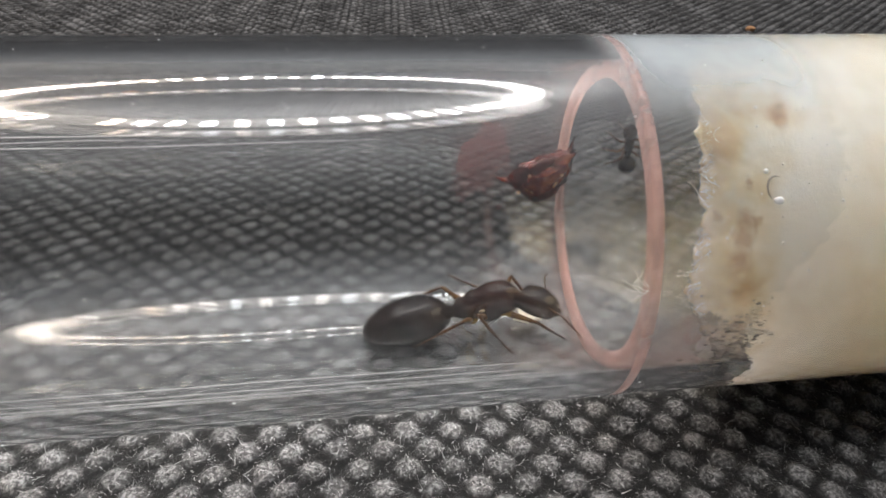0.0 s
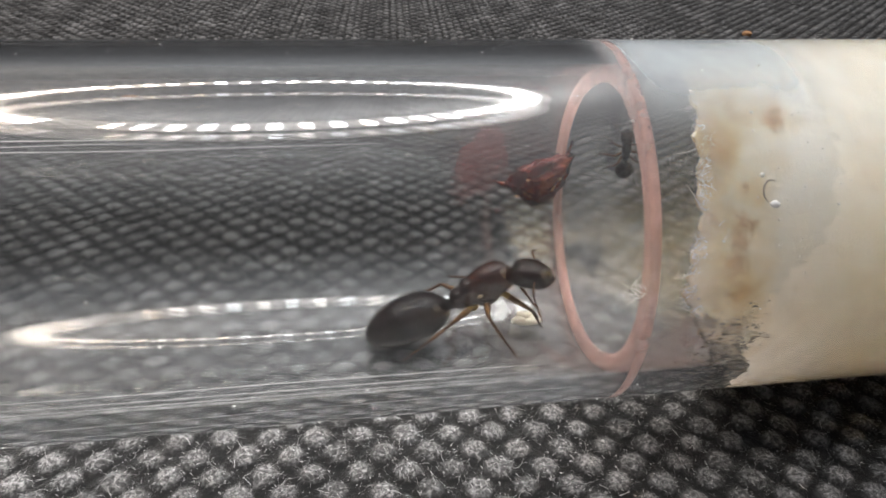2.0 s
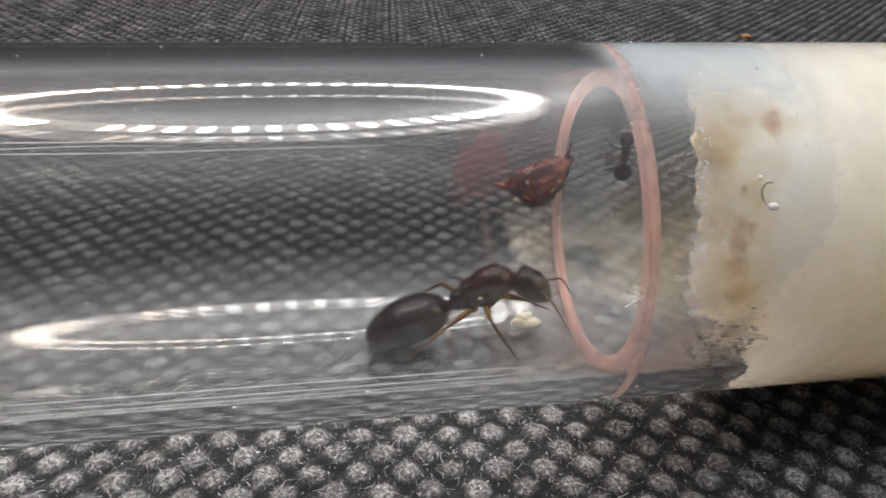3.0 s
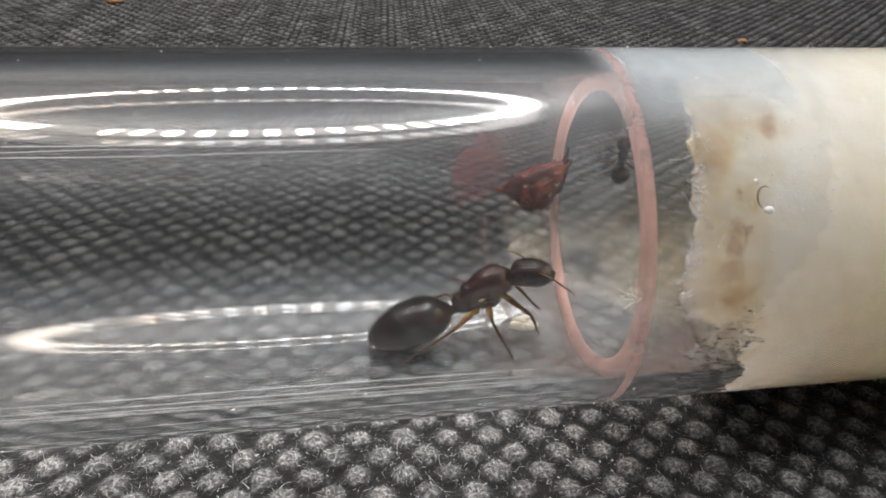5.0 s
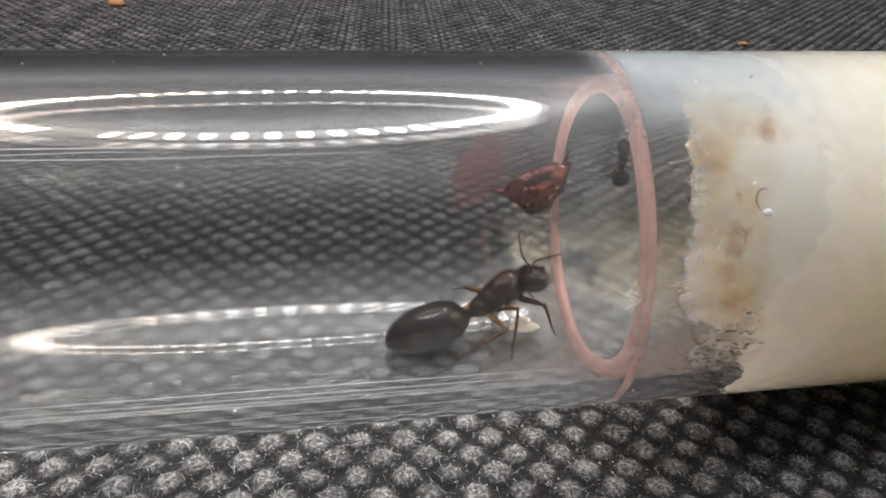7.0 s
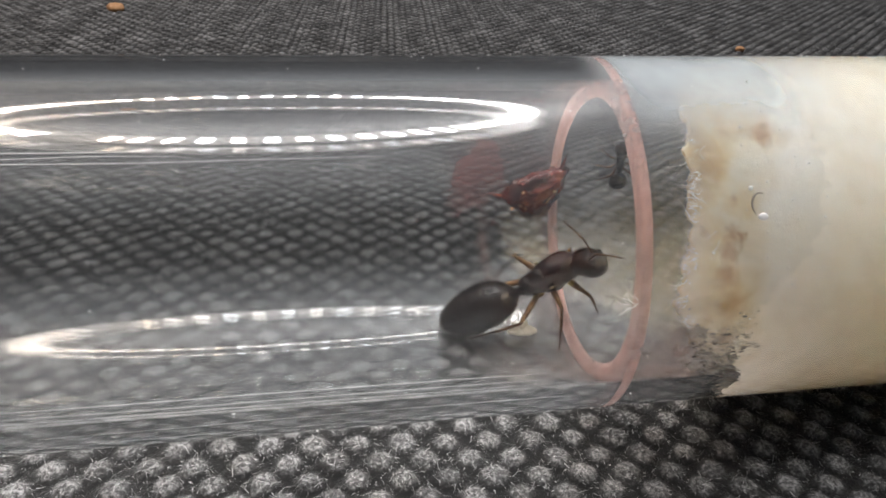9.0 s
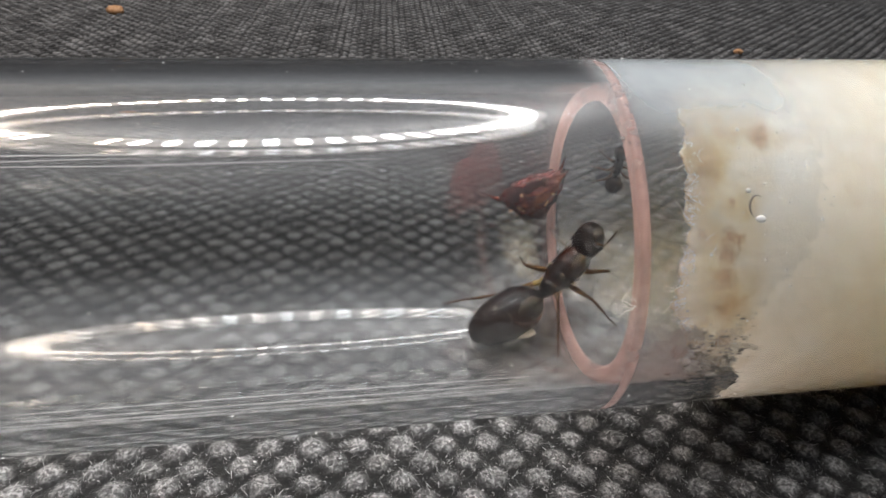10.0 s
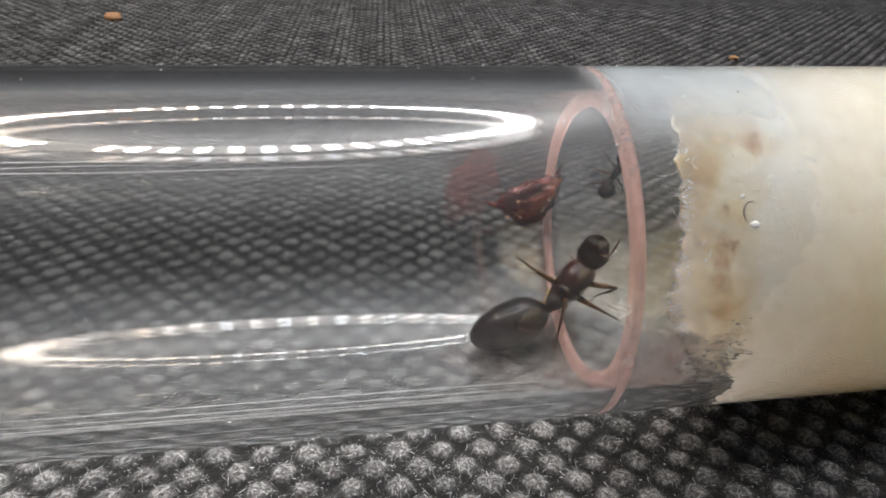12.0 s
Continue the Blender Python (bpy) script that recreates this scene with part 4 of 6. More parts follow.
def motions():
    """How the ants move: seconds and poses."""
    q = QUEEN_PARTS
    walk(q["root"], [
        (0, pose(4.94 * MM, 0.60 * MM, 2.28 * MM, 7.5, -17.3, -4.8)),
        (0.5, pose(4.98 * MM, 0.60 * MM, 2.53 * MM, 7.7, -20.6, -2.3)),
        (1, pose(4.98 * MM, 0.60 * MM, 2.78 * MM, 7.7, -21.6, -1.6)),
        (1.5, pose(4.89 * MM, 0.60 * MM, 3.04 * MM, 7.9, -25.8, 2.3)),
        (2, pose(4.88 * MM, 0.60 * MM, 3.05 * MM, 8.0, -28.1, 4.4)),
        (2.5, pose(4.88 * MM, 0.60 * MM, 3.10 * MM, 8.0, -27.2, 3.4)),
        (3, pose(4.90 * MM, 0.60 * MM, 3.09 * MM, 8.0, -26.8, 2.9)),
        (5, pose(5.09 * MM, 0.60 * MM, 3.03 * MM, 8.1, -31.0, 6.7)),
        (5.5, pose(5.23 * MM, 0.60 * MM, 2.92 * MM, 8.0, -29.4, 5.0)),
        (6, pose(5.61 * MM, 0.70 * MM, 2.38 * MM, 17.5, -14.3, 14.6)),
        (6.5, pose(5.82 * MM, 0.70 * MM, 2.58 * MM, 18.9, -13.3, 18.6)),
        (7, pose(6.01 * MM, 0.80 * MM, 2.60 * MM, 23.9, -21.2, 23.2)),
        (7.2, pose(6.28 * MM, 0.80 * MM, 2.73 * MM, 25.2, -26.9, 19.9)),
        (8.8, pose(8.21 * MM, 1.10 * MM, 3.78 * MM, 23.6, -23.7, 9.4)),
        (9, pose(8.63 * MM, 1.20 * MM, 3.81 * MM, 25.5, -24.4, 10.6)),
        (9.5, pose(9.80 * MM, 1.60 * MM, 3.38 * MM, 27.7, -28.6, 33.8)),
        (10, pose(10.11 * MM, 1.70 * MM, 3.30 * MM, 28.2, -27.0, 33.0)),
        (10.5, pose(10.44 * MM, 1.60 * MM, 2.86 * MM, 29.7, -24.1, 24.9)),
        (11, pose(10.65 * MM, 1.60 * MM, 2.72 * MM, 27.7, -19.5, 26.0)),
        (11.5, pose(10.61 * MM, 1.60 * MM, 2.80 * MM, 27.4, -26.3, 30.8)),
        (12, pose(10.72 * MM, 1.60 * MM, 2.72 * MM, 27.3, -33.3, 31.8)),
    ])
    walk(q["gaster"], [
        (0, pose(0.00 * MM, 0.00 * MM, 0.00 * MM, 2.2, 8.7, 7.4)),
        (0.5, pose(0.00 * MM, 0.00 * MM, 0.00 * MM, 3.0, 12.2, 8.8)),
        (1, pose(0.00 * MM, 0.00 * MM, 0.00 * MM, 2.2, 6.6, 6.1)),
        (1.5, pose(0.00 * MM, 0.00 * MM, 0.00 * MM, 2.6, 11.7, 6.1)),
        (2, pose(0.00 * MM, 0.00 * MM, 0.00 * MM, 0.4, 9.2, 0.9)),
        (2.5, pose(0.00 * MM, 0.00 * MM, 0.00 * MM, 1.1, 7.7, 2.4)),
        (3, pose(0.00 * MM, 0.00 * MM, 0.00 * MM, 1.7, 9.2, 3.9)),
        (5, pose(0.00 * MM, 0.00 * MM, 0.00 * MM, -2.0, 10.6, -3.9)),
        (5.5, pose(0.00 * MM, 0.00 * MM, 0.00 * MM, 1.3, 17.3, 2.7)),
        (6, pose(0.00 * MM, 0.00 * MM, 0.00 * MM, -0.7, 1.5, -7.4)),
        (6.5, pose(0.00 * MM, 0.00 * MM, 0.00 * MM, -0.2, -2.1, -8.8)),
        (7, pose(0.00 * MM, 0.00 * MM, 0.00 * MM, -0.6, 1.2, -14.6)),
        (7.2, pose(0.00 * MM, 0.00 * MM, 0.00 * MM, -1.9, 6.5, -13.0)),
        (8.8, pose(0.00 * MM, 0.00 * MM, 0.00 * MM, -1.9, -15.8, -9.0)),
        (9, pose(0.00 * MM, 0.00 * MM, 0.00 * MM, -1.4, -10.2, -8.4)),
        (9.5, pose(0.00 * MM, 0.00 * MM, 0.00 * MM, 3.7, 11.2, -14.2)),
        (10, pose(0.00 * MM, 0.00 * MM, 0.00 * MM, 3.5, 6.2, -12.6)),
        (10.5, pose(0.00 * MM, 0.00 * MM, 0.00 * MM, 1.9, 8.5, -10.6)),
        (11, pose(0.00 * MM, 0.00 * MM, 0.00 * MM, 2.7, 0.6, -12.3)),
        (11.5, pose(0.00 * MM, 0.00 * MM, 0.00 * MM, 4.3, 4.8, -18.9)),
        (12, pose(0.00 * MM, 0.00 * MM, 0.00 * MM, 3.8, 11.6, -23.4)),
    ])
    walk(q["head"], [
        (0, pose(3.45 * MM, 0.00 * MM, 0.00 * MM, -9.9, 10.9, -36.2)),
        (0.5, pose(3.45 * MM, -0.00 * MM, 0.00 * MM, -13.3, 16.9, -42.6)),
        (1, pose(3.45 * MM, -0.00 * MM, 0.00 * MM, -10.1, 19.3, -29.7)),
        (1.5, pose(3.45 * MM, 0.00 * MM, 0.00 * MM, -19.9, -11.6, -47.1)),
        (2, pose(3.45 * MM, 0.00 * MM, 0.00 * MM, -18.2, 1.9, -42.1)),
        (2.5, pose(3.45 * MM, 0.00 * MM, 0.00 * MM, -13.9, 21.1, -33.6)),
        (3, pose(3.45 * MM, 0.00 * MM, 0.00 * MM, -19.9, 29.6, -51.1)),
        (5, pose(3.45 * MM, 0.00 * MM, 0.00 * MM, -17.0, 1.3, -33.9)),
        (5.5, pose(3.45 * MM, 0.00 * MM, -0.00 * MM, -19.2, 2.6, -42.6)),
        (6, pose(3.45 * MM, 0.00 * MM, 0.00 * MM, -6.9, -39.7, -86.0)),
        (6.5, pose(3.45 * MM, -0.00 * MM, 0.00 * MM, -2.1, -39.3, -99.1)),
        (7, pose(3.45 * MM, -0.00 * MM, 0.00 * MM, -4.2, -56.9, -91.5)),
        (7.2, pose(3.45 * MM, 0.00 * MM, 0.00 * MM, -13.2, -50.1, -81.1)),
        (8.8, pose(3.45 * MM, -0.00 * MM, 0.00 * MM, -11.4, -28.4, -61.6)),
        (9, pose(3.45 * MM, 0.00 * MM, 0.00 * MM, -12.7, -45.3, -72.3)),
        (9.25, pose(3.45 * MM, 0.00 * MM, -0.00 * MM, -2.5, -55.7, -31.3)),
        (9.5, pose(3.45 * MM, 0.00 * MM, -0.00 * MM, -9.6, -67.5, 23.8)),
        (10, pose(3.45 * MM, 0.00 * MM, 0.00 * MM, -15.3, -69.8, 34.0)),
        (10.5, pose(3.45 * MM, -0.00 * MM, 0.00 * MM, 16.9, -71.8, -47.0)),
        (11, pose(3.45 * MM, 0.00 * MM, 0.00 * MM, 16.8, -47.2, -75.8)),
        (11.5, pose(3.45 * MM, 0.00 * MM, 0.00 * MM, 8.5, -50.1, -31.4)),
        (12, pose(3.45 * MM, 0.00 * MM, 0.00 * MM, -6.5, -67.8, 21.7)),
    ])
    walk(q["leg", "front", -1], [
        (0, pose(2.45 * MM, -0.50 * MM, -0.42 * MM, 20.4, 3.9, -36.5)),
        (0.5, pose(2.45 * MM, -0.50 * MM, -0.42 * MM, 33.3, 29.0, -12.9)),
        (1, pose(2.45 * MM, -0.50 * MM, -0.42 * MM, 20.6, 26.7, -31.8)),
        (1.5, pose(2.45 * MM, -0.50 * MM, -0.42 * MM, 9.8, 36.3, -45.8)),
        (2, pose(2.45 * MM, -0.50 * MM, -0.42 * MM, 7.0, 40.9, -50.2)),
        (2.5, pose(2.45 * MM, -0.50 * MM, -0.42 * MM, 25.2, 59.6, -6.7)),
        (3, pose(2.45 * MM, -0.50 * MM, -0.42 * MM, 33.8, 56.3, 14.7)),
        (5, pose(2.45 * MM, -0.50 * MM, -0.42 * MM, -2.6, 38.9, -62.2)),
        (5.5, pose(2.45 * MM, -0.50 * MM, -0.42 * MM, 25.5, 55.6, 14.5)),
        (5.75, pose(2.45 * MM, -0.50 * MM, -0.42 * MM, 1.5, 15.3, -27.3)),
        (6, pose(2.45 * MM, -0.50 * MM, -0.42 * MM, 7.5, -28.6, -54.9)),
        (6.5, pose(2.45 * MM, -0.50 * MM, -0.42 * MM, -1.8, -29.7, -55.0)),
        (7, pose(2.45 * MM, -0.50 * MM, -0.42 * MM, -15.7, -23.4, -64.0)),
        (7.2, pose(2.45 * MM, -0.50 * MM, -0.42 * MM, -18.5, -13.1, -69.1)),
        (8.8, pose(2.45 * MM, -0.50 * MM, -0.42 * MM, 4.2, 51.9, -41.4)),
        (9, pose(2.45 * MM, -0.50 * MM, -0.42 * MM, 1.4, 39.8, -55.3)),
        (9.5, pose(2.45 * MM, -0.50 * MM, -0.42 * MM, 16.0, 4.5, -47.1)),
        (10, pose(2.45 * MM, -0.50 * MM, -0.42 * MM, 18.6, 1.8, -44.2)),
        (10.5, pose(2.45 * MM, -0.50 * MM, -0.42 * MM, 14.1, -13.6, -52.5)),
        (11, pose(2.45 * MM, -0.50 * MM, -0.42 * MM, 18.0, -27.3, -54.3)),
        (11.5, pose(2.45 * MM, -0.50 * MM, -0.42 * MM, 6.0, -19.9, -56.5)),
        (12, pose(2.45 * MM, -0.50 * MM, -0.42 * MM, -6.1, -10.7, -61.4)),
    ])
    walk(q["tibia", "front", -1], [
        (0, pose(1.75 * MM, 0, 0, 0, 65.1, 0)),
        (0.5, pose(1.75 * MM, 0, 0, 0, 51.0, 0)),
        (1, pose(1.75 * MM, 0, 0, 0, 65.7, 0)),
        (1.5, pose(1.75 * MM, 0, 0, 0, 65.2, 0)),
        (2, pose(1.75 * MM, 0, 0, 0, 56.7, 0)),
        (2.5, pose(1.75 * MM, 0, 0, 0, 14.0, 0)),
        (3, pose(1.75 * MM, 0, 0, 0, 14.0, 0)),
        (5, pose(1.75 * MM, 0, 0, 0, 59.3, 0)),
        (5.5, pose(1.75 * MM, 0, 0, 0, 14.0, 0)),
        (5.75, pose(1.75 * MM, 0, 0, 0, 57.5, 0)),
        (6, pose(1.75 * MM, 0, 0, 0, 100.9, 0)),
        (6.5, pose(1.75 * MM, 0, 0, 0, 97.6, 0)),
        (7, pose(1.75 * MM, 0, 0, 0, 83.0, 0)),
        (7.2, pose(1.75 * MM, 0, 0, 0, 80.3, 0)),
        (8.8, pose(1.75 * MM, 0, 0, 0, 18.8, 0)),
        (9, pose(1.75 * MM, 0, 0, 0, 37.0, 0)),
        (9.5, pose(1.75 * MM, 0, 0, 0, 72.8, 0)),
        (10, pose(1.75 * MM, 0, 0, 0, 68.4, 0)),
        (10.5, pose(1.75 * MM, 0, 0, 0, 107.4, 0)),
        (11, pose(1.75 * MM, 0, 0, 0, 126.6, 0)),
        (11.5, pose(1.75 * MM, 0, 0, 0, 116.1, 0)),
        (12, pose(1.75 * MM, 0, 0, 0, 119.5, 0)),
    ])
    walk(q["tarsus", "front", -1], [
        (0, pose(1.75 * MM, 0, 0, 0, 65.1, 0)),
        (0.5, pose(1.75 * MM, 0, 0, 0, 51.0, 0)),
        (1, pose(1.75 * MM, 0, 0, 0, 65.7, 0)),
        (1.5, pose(1.75 * MM, 0, 0, 0, 65.2, 0)),
        (2, pose(1.75 * MM, 0, 0, 0, 56.7, 0)),
        (2.5, pose(1.75 * MM, 0, 0, 0, 14.0, 0)),
        (3, pose(1.75 * MM, 0, 0, 0, 14.0, 0)),
        (5, pose(1.75 * MM, 0, 0, 0, 59.3, 0)),
        (5.5, pose(1.75 * MM, 0, 0, 0, 14.0, 0)),
        (5.75, pose(1.75 * MM, 0, 0, 0, 57.5, 0)),
        (6, pose(1.75 * MM, 0, 0, 0, 100.9, 0)),
        (6.5, pose(1.75 * MM, 0, 0, 0, 97.6, 0)),
        (7, pose(1.75 * MM, 0, 0, 0, 83.0, 0)),
        (7.2, pose(1.75 * MM, 0, 0, 0, 80.3, 0)),
        (8.8, pose(1.75 * MM, 0, 0, 0, 18.8, 0)),
        (9, pose(1.75 * MM, 0, 0, 0, 37.0, 0)),
        (9.5, pose(1.75 * MM, 0, 0, 0, 72.8, 0)),
        (10, pose(1.75 * MM, 0, 0, 0, 68.4, 0)),
        (10.5, pose(1.75 * MM, 0, 0, 0, 107.4, 0)),
        (11, pose(1.75 * MM, 0, 0, 0, 126.6, 0)),
        (11.5, pose(1.75 * MM, 0, 0, 0, 116.1, 0)),
        (12, pose(1.75 * MM, 0, 0, 0, 119.5, 0)),
    ])
    walk(q["leg", "middle", -1], [
        (0, pose(1.55 * MM, -0.52 * MM, -0.50 * MM, 33.9, -55.7, -107.0)),
        (0.5, pose(1.55 * MM, -0.52 * MM, -0.50 * MM, 16.6, -46.8, -94.5)),
        (1, pose(1.55 * MM, -0.52 * MM, -0.50 * MM, 15.1, -36.7, -94.7)),
        (1.5, pose(1.55 * MM, -0.52 * MM, -0.50 * MM, 9.3, -25.8, -95.8)),
        (2, pose(1.55 * MM, -0.52 * MM, -0.50 * MM, 5.6, -24.5, -95.7)),
        (2.5, pose(1.55 * MM, -0.52 * MM, -0.50 * MM, 4.8, -23.4, -93.2)),
        (3, pose(1.55 * MM, -0.52 * MM, -0.50 * MM, 5.7, -23.6, -92.7)),
        (5, pose(1.55 * MM, -0.52 * MM, -0.50 * MM, -3.3, -26.2, -95.2)),
        (5.5, pose(1.55 * MM, -0.52 * MM, -0.50 * MM, -1.7, -33.4, -97.6)),
        (6, pose(1.55 * MM, -0.52 * MM, -0.50 * MM, -27.4, -71.7, -76.7)),
        (6.5, pose(1.55 * MM, -0.52 * MM, -0.50 * MM, -40.7, -63.9, -71.8)),
        (7, pose(1.55 * MM, -0.52 * MM, -0.50 * MM, -51.0, -56.1, -76.8)),
        (7.2, pose(1.55 * MM, -0.52 * MM, -0.50 * MM, -50.2, -53.4, -82.2)),
        (8.8, pose(1.55 * MM, -0.52 * MM, -0.50 * MM, -6.4, -26.1, -98.4)),
        (9, pose(1.55 * MM, -0.52 * MM, -0.50 * MM, -15.8, -29.2, -100.7)),
        (9.5, pose(1.55 * MM, -0.52 * MM, -0.50 * MM, 8.1, -47.3, -136.6)),
        (10, pose(1.55 * MM, -0.52 * MM, -0.50 * MM, 9.5, -23.9, -90.9)),
        (10.5, pose(1.55 * MM, -0.52 * MM, -0.50 * MM, 12.2, -53.1, -97.9)),
        (11, pose(1.55 * MM, -0.52 * MM, -0.50 * MM, 13.2, -65.7, -102.3)),
        (11.5, pose(1.55 * MM, -0.52 * MM, -0.50 * MM, -5.6, -52.6, -92.2)),
        (12, pose(1.55 * MM, -0.52 * MM, -0.50 * MM, 16.5, -29.1, -88.8)),
    ])
    walk(q["tibia", "middle", -1], [
        (0, pose(1.75 * MM, 0, 0, 0, 124.4, 0)),
        (0.5, pose(1.75 * MM, 0, 0, 0, 114.2, 0)),
        (1, pose(1.75 * MM, 0, 0, 0, 105.8, 0)),
        (1.5, pose(1.75 * MM, 0, 0, 0, 91.5, 0)),
        (2, pose(1.75 * MM, 0, 0, 0, 86.4, 0)),
        (2.5, pose(1.75 * MM, 0, 0, 0, 84.8, 0)),
        (3, pose(1.75 * MM, 0, 0, 0, 84.3, 0)),
        (5, pose(1.75 * MM, 0, 0, 0, 90.2, 0)),
        (5.5, pose(1.75 * MM, 0, 0, 0, 99.6, 0)),
        (6, pose(1.75 * MM, 0, 0, 0, 109.5, 0)),
        (6.5, pose(1.75 * MM, 0, 0, 0, 105.7, 0)),
        (7, pose(1.75 * MM, 0, 0, 0, 92.1, 0)),
        (7.2, pose(1.75 * MM, 0, 0, 0, 90.9, 0)),
        (8.8, pose(1.75 * MM, 0, 0, 0, 82.7, 0)),
        (9, pose(1.75 * MM, 0, 0, 0, 83.1, 0)),
        (9.5, pose(1.75 * MM, 0, 0, 0, 96.1, 0)),
        (10, pose(1.75 * MM, 0, 0, 0, 67.5, 0)),
        (10.5, pose(1.75 * MM, 0, 0, 0, 107.2, 0)),
        (11, pose(1.75 * MM, 0, 0, 0, 117.5, 0)),
        (11.5, pose(1.75 * MM, 0, 0, 0, 95.4, 0)),
        (12, pose(1.75 * MM, 0, 0, 0, 90.2, 0)),
    ])
    walk(q["tarsus", "middle", -1], [
        (0, pose(1.75 * MM, 0, 0, 0, 124.4, 0)),
        (0.5, pose(1.75 * MM, 0, 0, 0, 114.2, 0)),
        (1, pose(1.75 * MM, 0, 0, 0, 105.8, 0)),
        (1.5, pose(1.75 * MM, 0, 0, 0, 91.5, 0)),
        (2, pose(1.75 * MM, 0, 0, 0, 86.4, 0)),
        (2.5, pose(1.75 * MM, 0, 0, 0, 84.8, 0)),
        (3, pose(1.75 * MM, 0, 0, 0, 84.3, 0)),
        (5, pose(1.75 * MM, 0, 0, 0, 90.2, 0)),
        (5.5, pose(1.75 * MM, 0, 0, 0, 99.6, 0)),
        (6, pose(1.75 * MM, 0, 0, 0, 109.5, 0)),
        (6.5, pose(1.75 * MM, 0, 0, 0, 105.7, 0)),
        (7, pose(1.75 * MM, 0, 0, 0, 92.1, 0)),
        (7.2, pose(1.75 * MM, 0, 0, 0, 90.9, 0)),
        (8.8, pose(1.75 * MM, 0, 0, 0, 82.7, 0)),
        (9, pose(1.75 * MM, 0, 0, 0, 83.1, 0)),
        (9.5, pose(1.75 * MM, 0, 0, 0, 96.1, 0)),
        (10, pose(1.75 * MM, 0, 0, 0, 67.5, 0)),
        (10.5, pose(1.75 * MM, 0, 0, 0, 107.2, 0)),
        (11, pose(1.75 * MM, 0, 0, 0, 117.5, 0)),
        (11.5, pose(1.75 * MM, 0, 0, 0, 95.4, 0)),
        (12, pose(1.75 * MM, 0, 0, 0, 90.2, 0)),
    ])
    walk(q["leg", "hind", -1], [
        (0, pose(0.75 * MM, -0.48 * MM, -0.45 * MM, -68.7, -49.0, -98.6)),
        (0.5, pose(0.75 * MM, -0.48 * MM, -0.45 * MM, -61.6, -44.9, -108.7)),
        (1, pose(0.75 * MM, -0.48 * MM, -0.45 * MM, -51.3, -44.1, -118.1)),
        (1.5, pose(0.75 * MM, -0.48 * MM, -0.45 * MM, -50.9, -39.2, -121.7)),
        (2, pose(0.75 * MM, -0.48 * MM, -0.45 * MM, -53.9, -39.0, -122.5)),
        (2.5, pose(0.75 * MM, -0.48 * MM, -0.45 * MM, -52.4, -38.1, -122.8)),
        (3, pose(0.75 * MM, -0.48 * MM, -0.45 * MM, -51.8, -38.5, -122.9)),
        (5, pose(0.75 * MM, -0.48 * MM, -0.45 * MM, -59.5, -37.5, -125.4)),
        (5.5, pose(0.75 * MM, -0.48 * MM, -0.45 * MM, -56.7, -38.9, -126.9)),
        (6, pose(0.75 * MM, -0.48 * MM, -0.45 * MM, -61.5, -39.0, -125.9)),
        (6.5, pose(0.75 * MM, -0.48 * MM, -0.45 * MM, -51.2, -28.6, -146.2)),
        (7, pose(0.75 * MM, -0.48 * MM, -0.45 * MM, -76.6, -46.5, -96.8)),
        (7.2, pose(0.75 * MM, -0.48 * MM, -0.45 * MM, -74.7, -45.3, -106.0)),
        (8.8, pose(0.75 * MM, -0.48 * MM, -0.45 * MM, -43.1, -31.0, -132.0)),
        (9, pose(0.75 * MM, -0.48 * MM, -0.45 * MM, -46.9, -24.4, -142.6)),
        (9.5, pose(0.75 * MM, -0.48 * MM, -0.45 * MM, 26.5, -63.1, -161.0)),
        (10, pose(0.75 * MM, -0.48 * MM, -0.45 * MM, 24.0, -62.6, -160.2)),
        (10.5, pose(0.75 * MM, -0.48 * MM, -0.45 * MM, 23.4, -75.9, -161.5)),
        (11, pose(0.75 * MM, -0.48 * MM, -0.45 * MM, 31.0, -74.8, -172.0)),
        (11.5, pose(0.75 * MM, -0.48 * MM, -0.45 * MM, 15.1, -76.8, -161.1)),
        (12, pose(0.75 * MM, -0.48 * MM, -0.45 * MM, 52.2, -83.6, 155.8)),
    ])
    walk(q["tibia", "hind", -1], [
        (0, pose(2.30 * MM, 0, 0, 0, 113.2, 0)),
        (0.5, pose(2.30 * MM, 0, 0, 0, 99.9, 0)),
        (1, pose(2.30 * MM, 0, 0, 0, 91.8, 0)),
        (1.5, pose(2.30 * MM, 0, 0, 0, 79.3, 0)),
        (2, pose(2.30 * MM, 0, 0, 0, 78.1, 0)),
        (2.5, pose(2.30 * MM, 0, 0, 0, 78.5, 0)),
        (3, pose(2.30 * MM, 0, 0, 0, 79.6, 0)),
        (5, pose(2.30 * MM, 0, 0, 0, 77.1, 0)),
        (5.5, pose(2.30 * MM, 0, 0, 0, 75.0, 0)),
        (6, pose(2.30 * MM, 0, 0, 0, 89.6, 0)),
        (6.5, pose(2.30 * MM, 0, 0, 0, 62.8, 0)),
        (7, pose(2.30 * MM, 0, 0, 0, 102.3, 0)),
        (7.2, pose(2.30 * MM, 0, 0, 0, 102.1, 0)),
        (8.8, pose(2.30 * MM, 0, 0, 0, 102.1, 0)),
        (9, pose(2.30 * MM, 0, 0, 0, 81.8, 0)),
        (9.5, pose(2.30 * MM, 0, 0, 0, 103.5, 0)),
        (10, pose(2.30 * MM, 0, 0, 0, 92.9, 0)),
        (10.5, pose(2.30 * MM, 0, 0, 0, 105.8, 0)),
        (11, pose(2.30 * MM, 0, 0, 0, 108.8, 0)),
        (11.5, pose(2.30 * MM, 0, 0, 0, 107.8, 0)),
        (12, pose(2.30 * MM, 0, 0, 0, 126.5, 0)),
    ])
